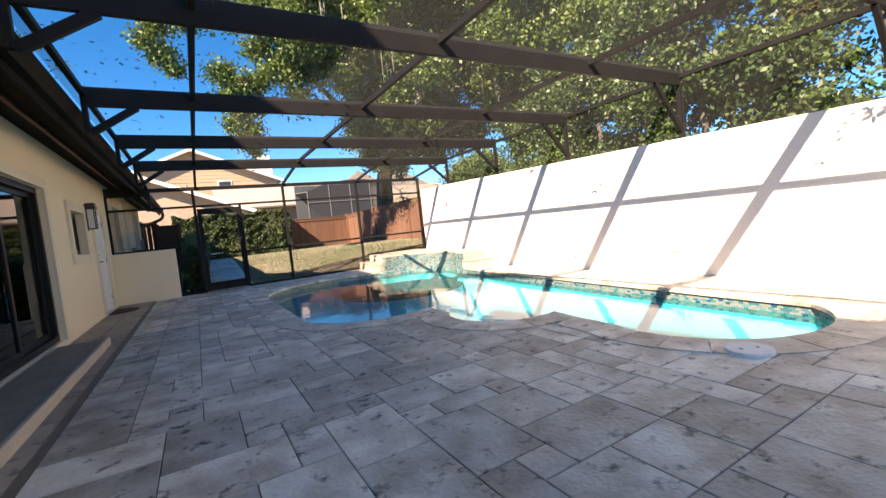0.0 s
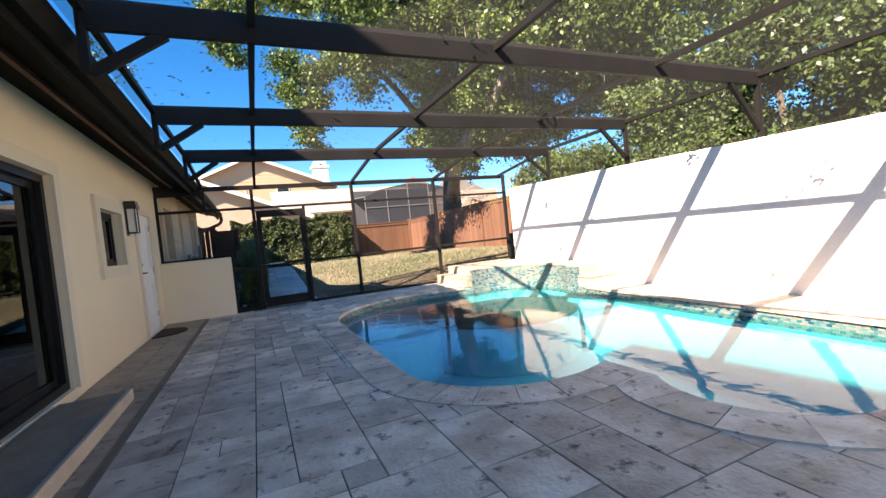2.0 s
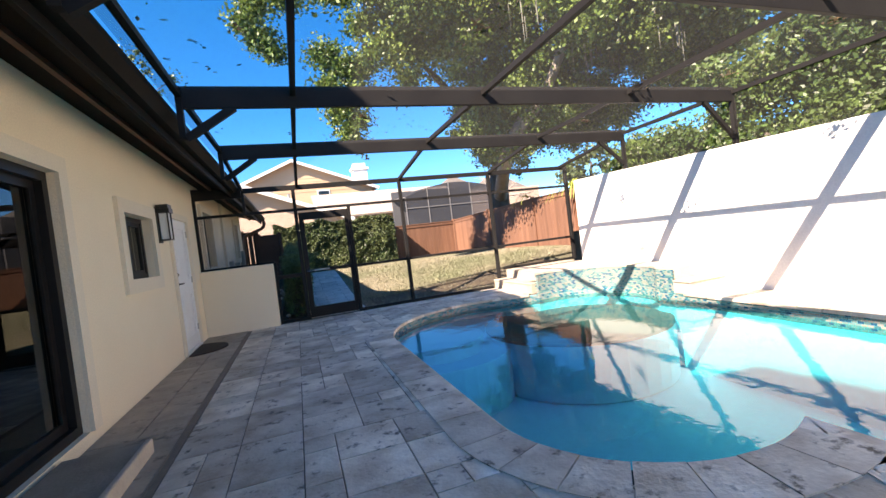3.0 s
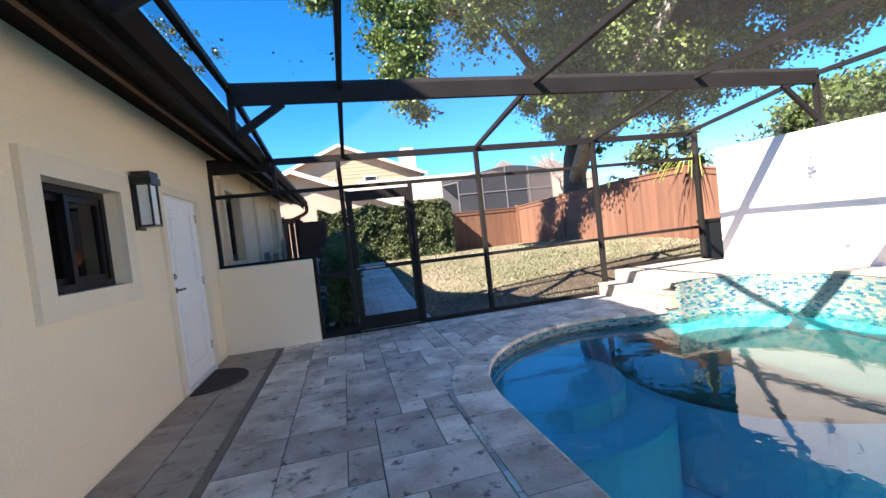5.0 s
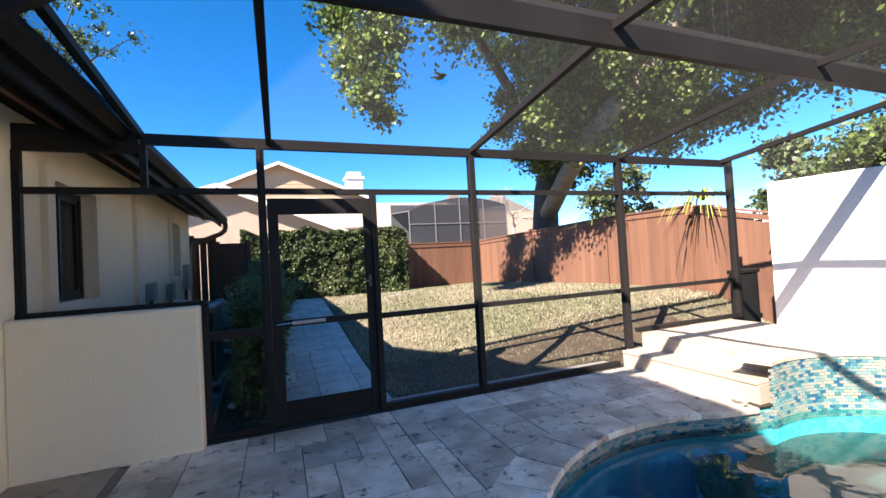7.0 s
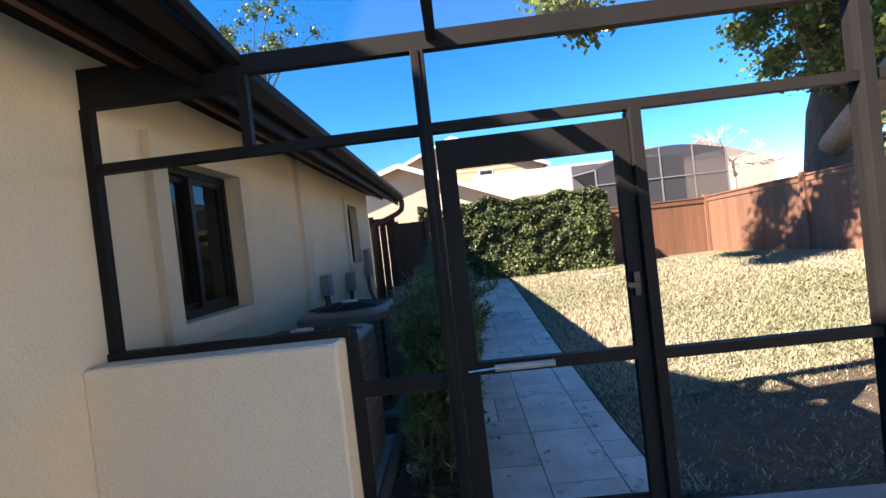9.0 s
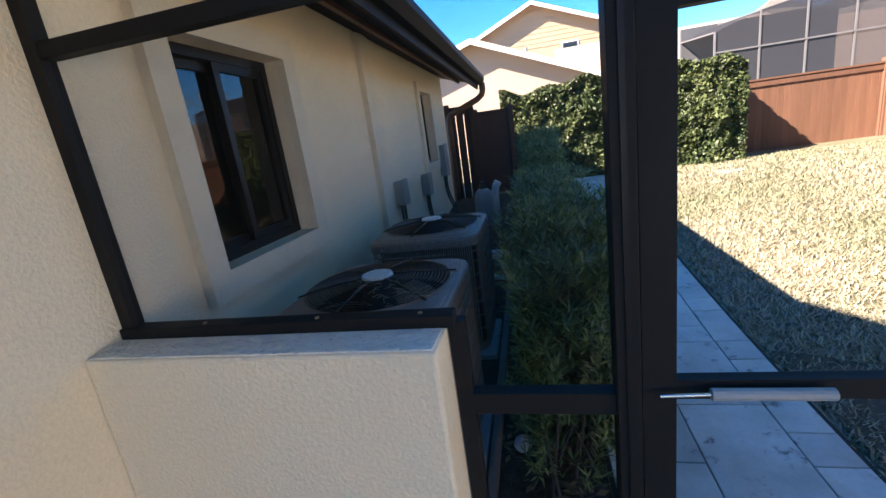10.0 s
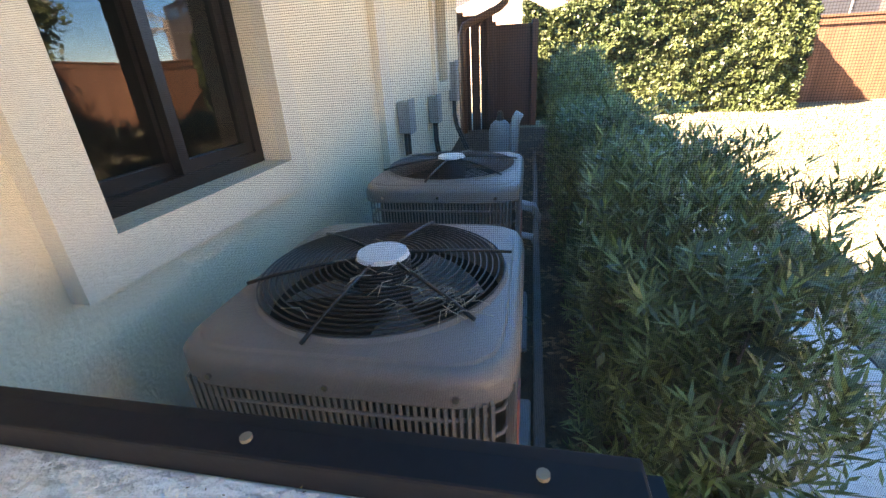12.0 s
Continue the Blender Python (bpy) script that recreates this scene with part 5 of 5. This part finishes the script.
big = gable_house("neighbour_house", "two-storey peach house with a white-trimmed gable", -4.5, 9.6, 46.0, 58.0, 7.2, 10.1, 2.2, NEIGHBOUR, NEIGH_ROOF, 0.32)
bm = B(); box(bm, 7.9, 9.3, 46.3, 47.5, 6.0, 9.1); box(bm, 7.75, 9.45, 46.15, 47.65, 9.1, 9.3); box(bm, 8.0, 9.2, 46.4, 47.4, 9.3, 9.75)
part("chimney", bm, WHITE, big, "pale stucco chimney")
bm = B(); box(bm, 4.2, 5.4, 45.93, 46.05, 6.2, 7.3); w = part("window", bm, WHITE, big)
bm = B(); box(bm, 4.3, 5.3, 45.9, 45.94, 6.3, 7.2); part("pane", bm, GLASS, w)
gar = gable_house("neighbour_garage", "single-storey pale pink house wing", -9.0, 5.2, 34.0, 42.0, 3.5, 6.0, -1.0, PINK, NEIGH_ROOF)
for x in (-0.4, 0.5, 1.6):
    bm = B(); rod(bm, (x, 36.0, 5.2), (x, 36.0, 6.1 - 0.22 * x), 0.09, seg=10); part("vent_pipe", bm, GREY_BOX, gar)
low = thing("neighbour_wing", "long low house wing with a tan roof", "house")
part("wall", box(B(), 4.0, 16.0, 38.4, 46.0, 0.0, 3.9), PINK, low)
part("roof_slope", bar(B(), (10.0, 37.6, 3.9), (10.0, 44.0, 6.5), 13.0, 0.14), NEIGH_ROOF, low)
hip = thing("neighbour_far_house", "far house with a grey hipped roof", "house")
part("wall", box(B(), 17.5, 30.0, 48.0, 56.0, 0.0, 6.2), PINK, hip)
for px in (20.1, 25.5):
    bm = B()
    bmesh.ops.create_cone(bm, cap_ends=True, segments=4, radius1=4.2, radius2=0.05, depth=2.4, matrix=Matrix.Translation((px, 51, 7.4)) @ Matrix.Rotation(radians(45), 4, "Z"))
    part("roof_slope", bm, SHINGLE, hip)


LANAI_FRAME = mat("grey_aluminium_frame", (0.16, 0.16, 0.165), 0.6, None, 2, 30, 0.05)
LANAI_SHADE = mat("dark_shaded_backing", (0.075, 0.08, 0.09), 0.85, (0.055, 0.06, 0.068), 1, 10, 0.1)


def lanai():
    """The neighbour's dome-roofed screen cage."""
    t = thing("neighbour_screen_cage", "grey screened pool cage with a curved roof", "screen enclosure")
    y0, y1 = 31.5, 35.5
    xs = [9.0, 10.6, 12.2, 13.8, 15.4]

    def top(x):
        return 4.0 + 1.1 * math.sin(math.pi * min(1.0, (x - 8.2) / 9.0))
    bm = B()
    prof = [(x, top(x)) for x in [9.0 + 0.4 * i for i in range(17)]]
    for (xa, za), (xb, zb) in zip(prof, prof[1:]):
        bm.faces.new([bm.verts.new(p) for p in ((xa, y0, 0), (xb, y0, 0), (xb, y0, zb), (xa, y0, za))])
        bm.faces.new([bm.verts.new(p) for p in ((xa, y0, za), (xb, y0, zb), (xb, y1, zb + 0.3), (xa, y1, za + 0.3))])
    part("screen", bm, MESH_GREY, t)
    for x in xs:
        part("post", box(B(), x - 0.03, x + 0.03, y0 - 0.05, y0 + 0.03, 0, top(x)), LANAI_FRAME, t)
        part("rib", bar(B(), (x, y0, top(x)), (x, y1, top(x) + 0.3), 0.06, 0.06), LANAI_FRAME, t)
    part("rail", box(B(), 9.0, 15.4, y0 - 0.06, y0 - 0.02, 3.5, 3.56), LANAI_FRAME, t)
    # added sheet; its dark colour stands for the shade inside the cage
    part("shade_backing", box(B(), 9.0, 15.5, y1, y1 + 0.2, 0, 5.2), LANAI_SHADE, t)


lanai()


# ---- pool edge pieces ----
def is_spa(x, y):
    return x > 5.72 and y > 8.55


def resample(poly, step):
    out = []
    for i in range(len(poly)):
        a, b = Vector(poly[i]), Vector(poly[(i + 1) % len(poly)])
        n = max(1, round((b - a).length / step))
        out += [tuple(a + (b - a) * k / n) for k in range(n)]
    return out


def mosaic(name, label, pick, z0, z1, tw, th):
    """Small glass tiles on the basin wall, each a slightly proud plate."""
    ring = resample(POOL, tw)
    verts, faces = [], []
    n = len(ring)
    for i in range(n):
        a, b = Vector(ring[i]), Vector(ring[(i + 1) % n])
        m = (a + b) / 2
        if not pick(m.x, m.y):
            continue
        d = (b - a).normalized()
        inn = Vector((d.y, -d.x))
        rows = int((z1 - z0) / th)
        for r in range(rows):
            s = tw * 0.5 * (r % 2)
            p, q = a + d * (0.003 + s), b + d * (s - 0.003)
            za, zb = z0 + r * th + 0.002, z0 + (r + 1) * th - 0.002
            k = len(verts)
            p0, q0, p1, q1 = p + inn * 0.002, q + inn * 0.002, p + inn * 0.008, q + inn * 0.008
            verts += [(p0.x, p0.y, za), (q0.x, q0.y, za), (q0.x, q0.y, zb), (p0.x, p0.y, zb), (p1.x, p1.y, za), (q1.x, q1.y, za), (q1.x, q1.y, zb), (p1.x, p1.y, zb)]
            faces += [(k + 4, k + 5, k + 6, k + 7), (k, k + 1, k + 5, k + 4), (k + 3, k + 7, k + 6, k + 2), (k, k + 4, k + 7, k + 3), (k + 1, k + 2, k + 6, k + 5)]
    return tagged(raw(name, verts, faces, MOSAIC), label, "tile", kind="stuff")


mosaic("waterline_tiles", "aqua and white glass mosaic along the waterline", lambda x, y: not is_spa(x, y), -0.19, -0.03, 0.05, 0.026)
mosaic("spa_wall_tiles", "aqua and white glass mosaic on the curved raised wall", is_spa, -0.20, 0.352, 0.05, 0.027)

coping = thing("pool_coping", "travertine coping stones round the pool", "coping", kind="structure")
inner, outer = offset_outline(POOL, -0.035), offset_outline(POOL, 0.31)
start, length = 0, 0.0
N = len(POOL)
i = 0
while i < N:
    if is_spa(*POOL[i]) or is_spa(*POOL[(i + 1) % N]):
        i += 1
        continue
    ids, length = [i], 0.0
    while length < 0.27 and i < N and not is_spa(*POOL[(i + 1) % N]):
        length += (Vector(outer[(i + 1) % N]) + Vector(inner[(i + 1) % N]) - Vector(outer[i]) - Vector(inner[i])).length / 2
        i += 1
        ids.append(i % N)
    if len(ids) < 2:
        i += 1
        continue
    pin, pout = [Vector(inner[k]) for k in ids], [Vector(outer[k]) for k in ids]
    for line in (pin, pout):
        g0, g1 = (line[1] - line[0]).normalized() * 0.004, (line[-2] - line[-1]).normalized() * 0.004
        line[0], line[-1] = line[0] + g0, line[-1] + g1
    bm = B()
    z = random.uniform(0.005, 0.009)
    loops = [[bm.verts.new((p.x, p.y, zz)) for p in line] for line, zz in ((pin, -0.035), (pin, z - 0.006), ([a + (b - a) * 0.03 for a, b in zip(pin, pout)], z), (pout, z), (pout, -0.01))]
    for a, b in zip(loops, loops[1:]):
        for k in range(len(a) - 1):
            bm.faces.new((a[k], a[k + 1], b[k + 1], b[k]))
    for e in (0, -1):
        bm.faces.new([l[e] for l in loops])
    part("coping_stone", bm, TRAV, coping)


# ---- travertine tiles in mixed sizes ----
def lay(parent, x0, y0, cols, rows, cell, blocked, zfun, material, near, tilt=True, seed=1):
    """Fill a grid with tiles of four sizes; tiles for which near() holds are parts, the rest one joined mesh."""
    rng = random.Random(seed)
    used = [[blocked(x0 + (i + 0.5) * cell, y0 + (j + 0.5) * cell, cell) for i in range(cols)] for j in range(rows)]
    sizes = [(2, 3), (3, 2), (2, 2), (1, 2), (3, 2), (2, 2), (2, 1), (2, 3), (1, 1)]
    meshes, far_v, far_f, count = {}, [], [], 0
    for j in range(rows):
        for i in range(cols):
            if used[j][i]:
                continue
            order = sizes[:]
            rng.shuffle(order)
            for w, h in order + [(1, 2), (2, 1), (1, 1)]:
                if i + w <= cols and j + h <= rows and all(not used[j + b][i + a] for a in range(w) for b in range(h)):
                    break
            for a in range(w):
                for b in range(h):
                    used[j + b][i + a] = True
            cx, cy = x0 + (i + w / 2) * cell, y0 + (j + h / 2) * cell
            W, H = w * cell / 2 - 0.0032, h * cell / 2 - 0.0032
            z = zfun(cx, cy) + rng.uniform(-0.0015, 0.0015)
            e = 0.003
            vs = [(-W, -H, -0.012), (W, -H, -0.012), (W, H, -0.012), (-W, H, -0.012), (-W, -H, -e), (W, -H, -e), (W, H, -e), (-W, H, -e), (-W + e, -H + e, 0), (W - e, -H + e, 0), (W - e, H - e, 0), (-W + e, H - e, 0)]
            fs = [(8, 9, 10, 11)] + [(k, (k + 1) % 4, 4 + (k + 1) % 4, 4 + k) for k in range(4)] + [(4 + k, 4 + (k + 1) % 4, 8 + (k + 1) % 4, 8 + k) for k in range(4)]
            slope = zfun(cx, cy + 0.1) - zfun(cx, cy - 0.1)
            if near(cx, cy) and count < 420:
                count += 1
                if (w, h) not in meshes:
                    me = bpy.data.meshes.new("tile")
                    me.from_pydata(vs, [], fs)
                    me.materials.append(material[0])
                    meshes[(w, h)] = me
                o = new("tile", meshes[(w, h)])
                o.parent = parent
                o.matrix_basis = pose(cx, cy, z, math.degrees(math.atan2(slope, 0.2)) + rng.uniform(-0.12, 0.12), rng.uniform(-0.12, 0.12), 0)
            else:
                k = len(far_v)
                far_v += [(cx + x, cy + y, z + q + slope * y / 0.2) for x, y, q in vs]
                far_f += [tuple(k + a for a in f) for f in fs]
    if far_v:
        tagged(raw("far_tiles", far_v, far_f, material[1], parent), kind="stuff")


def deck_block(x, y, c):
    h = c * 0.5 + 0.03
    return any(inside(x + a, y + b, POOL) for a in (-h, 0, h) for b in (-h, 0, h))


deck = thing("deck", "travertine deck of mixed tile sizes with dark joints", "deck", kind="structure")
lay(deck, 0.722, -4.4, 34, 81, 0.2035, deck_block, lambda x, y: 0.0, (TRAV, TRAV_I), lambda x, y: 0.7 < x < 4.6 and 0.3 < y < 12.2, seed=6)
border = thing("deck_border", "browner travertine border strip along the house wall", "deck", kind="structure")
TRAV_B = mat("stained_travertine", (0.46, 0.37, 0.28), 0.65, (0.31, 0.245, 0.185), 4.0, 45, 0.35, piece=0.14, amount=0.8, stain=((0.10, 0.08, 0.062), 7.0, 0.56, 0.7))
lay(border, 0.002, -4.4, 2, 50, 0.328, lambda x, y, c: False, lambda x, y: 0.0, (TRAV_B, TRAV_B), lambda x, y: True, seed=9)
path = thing("walkway", "pale travertine walkway beside the lawn", "walkway", kind="structure")
PATH_STONE = mat("pale_path_travertine", (0.68, 0.65, 0.60), 0.6, (0.50, 0.47, 0.42), 4.0, 45, 0.35, piece=0.16, amount=0.9, stain=((0.12, 0.10, 0.085), 9.0, 0.59, 0.70))
lay(path, 1.765, 12.25, 5, 35, 0.2235, lambda x, y, c: False, lambda x, y: ground_z(2.3, y) + 0.035, (PATH_STONE, PATH_STONE), lambda x, y: True, seed=12)
bm = B()
bmesh.ops.create_grid(bm, x_segments=1, y_segments=20, size=0.5, matrix=Matrix.Translation((2.325, 16.2, 0)) @ Matrix.Diagonal((1.16, 7.95, 1, 1)))
for v in bm.verts:
    v.co.z = ground_z(2.3, v.co.y) + 0.026
solid("walkway_bed", bm, GROUT, "dark sandy joints of the walkway", "walkway")
stage = thing("platform_paving", "pale stone slabs on the raised platform", "paving", kind="structure")
SLABS = [(6.03, 10.52)] + front[1:] + [(6.99, 8.5), (7.63, 8.5), (7.63, 12.13), (6.03, 12.13)]


def stage_block(x, y, c):
    h = c * 0.5
    return any(inside(x + a, y + b, POOL) for a in (-h, 0, h) for b in (-h, 0, h))


lay(stage, 6.02, 8.5, 8, 18, 0.2015, stage_block, lambda x, y: 0.37, (PALE_STONE, PALE_STONE), lambda x, y: True, seed=15)
rim = thing("spa_rim", "pale stone rim of the curved raised wall", "coping", kind="structure")
fi, fo = arc(SPA_C[0], SPA_C[1], SPA_R - 0.02, 104, -30, 20), arc(SPA_C[0], SPA_C[1], SPA_R + 0.30, 104, -30, 20)
for a, b, c, d in zip(fi, fi[1:], fo[1:], fo):
    bm = B()
    pts = [Vector(p) for p in (a, b, c, d)]
    mid = sum(pts, Vector((0, 0))) / 4
    pts = [mid + (p - mid) * 0.985 for p in pts]
    lo = [bm.verts.new((min(p.x, 7.63), p.y, 0.345)) for p in pts]
    hi = [bm.verts.new((min(p.x, 7.63), p.y, 0.378)) for p in pts]
    for k in range(4):
        bm.faces.new((lo[k], lo[(k + 1) % 4], hi[(k + 1) % 4], hi[k]))
    bm.faces.new(hi); bm.faces.new(lo[::-1])
    part("rim_stone", bm, PALE_STONE, rim)
step = thing("step_treads", "pale stone treads of the low steps", "step", kind="structure")
for x0, x1, y0, y1 in ((5.685, 6.04, 10.57, 11.08), (5.685, 6.04, 11.087, 11.6), (5.685, 6.04, 11.607, 12.13), (6.90, 7.25, 8.2, 8.49), (7.257, 7.63, 8.2, 8.49)):
    part("tread", box(B(), x0, x1, y0, y1, 0.161, 0.19, 0.008), PALE_STONE, step)
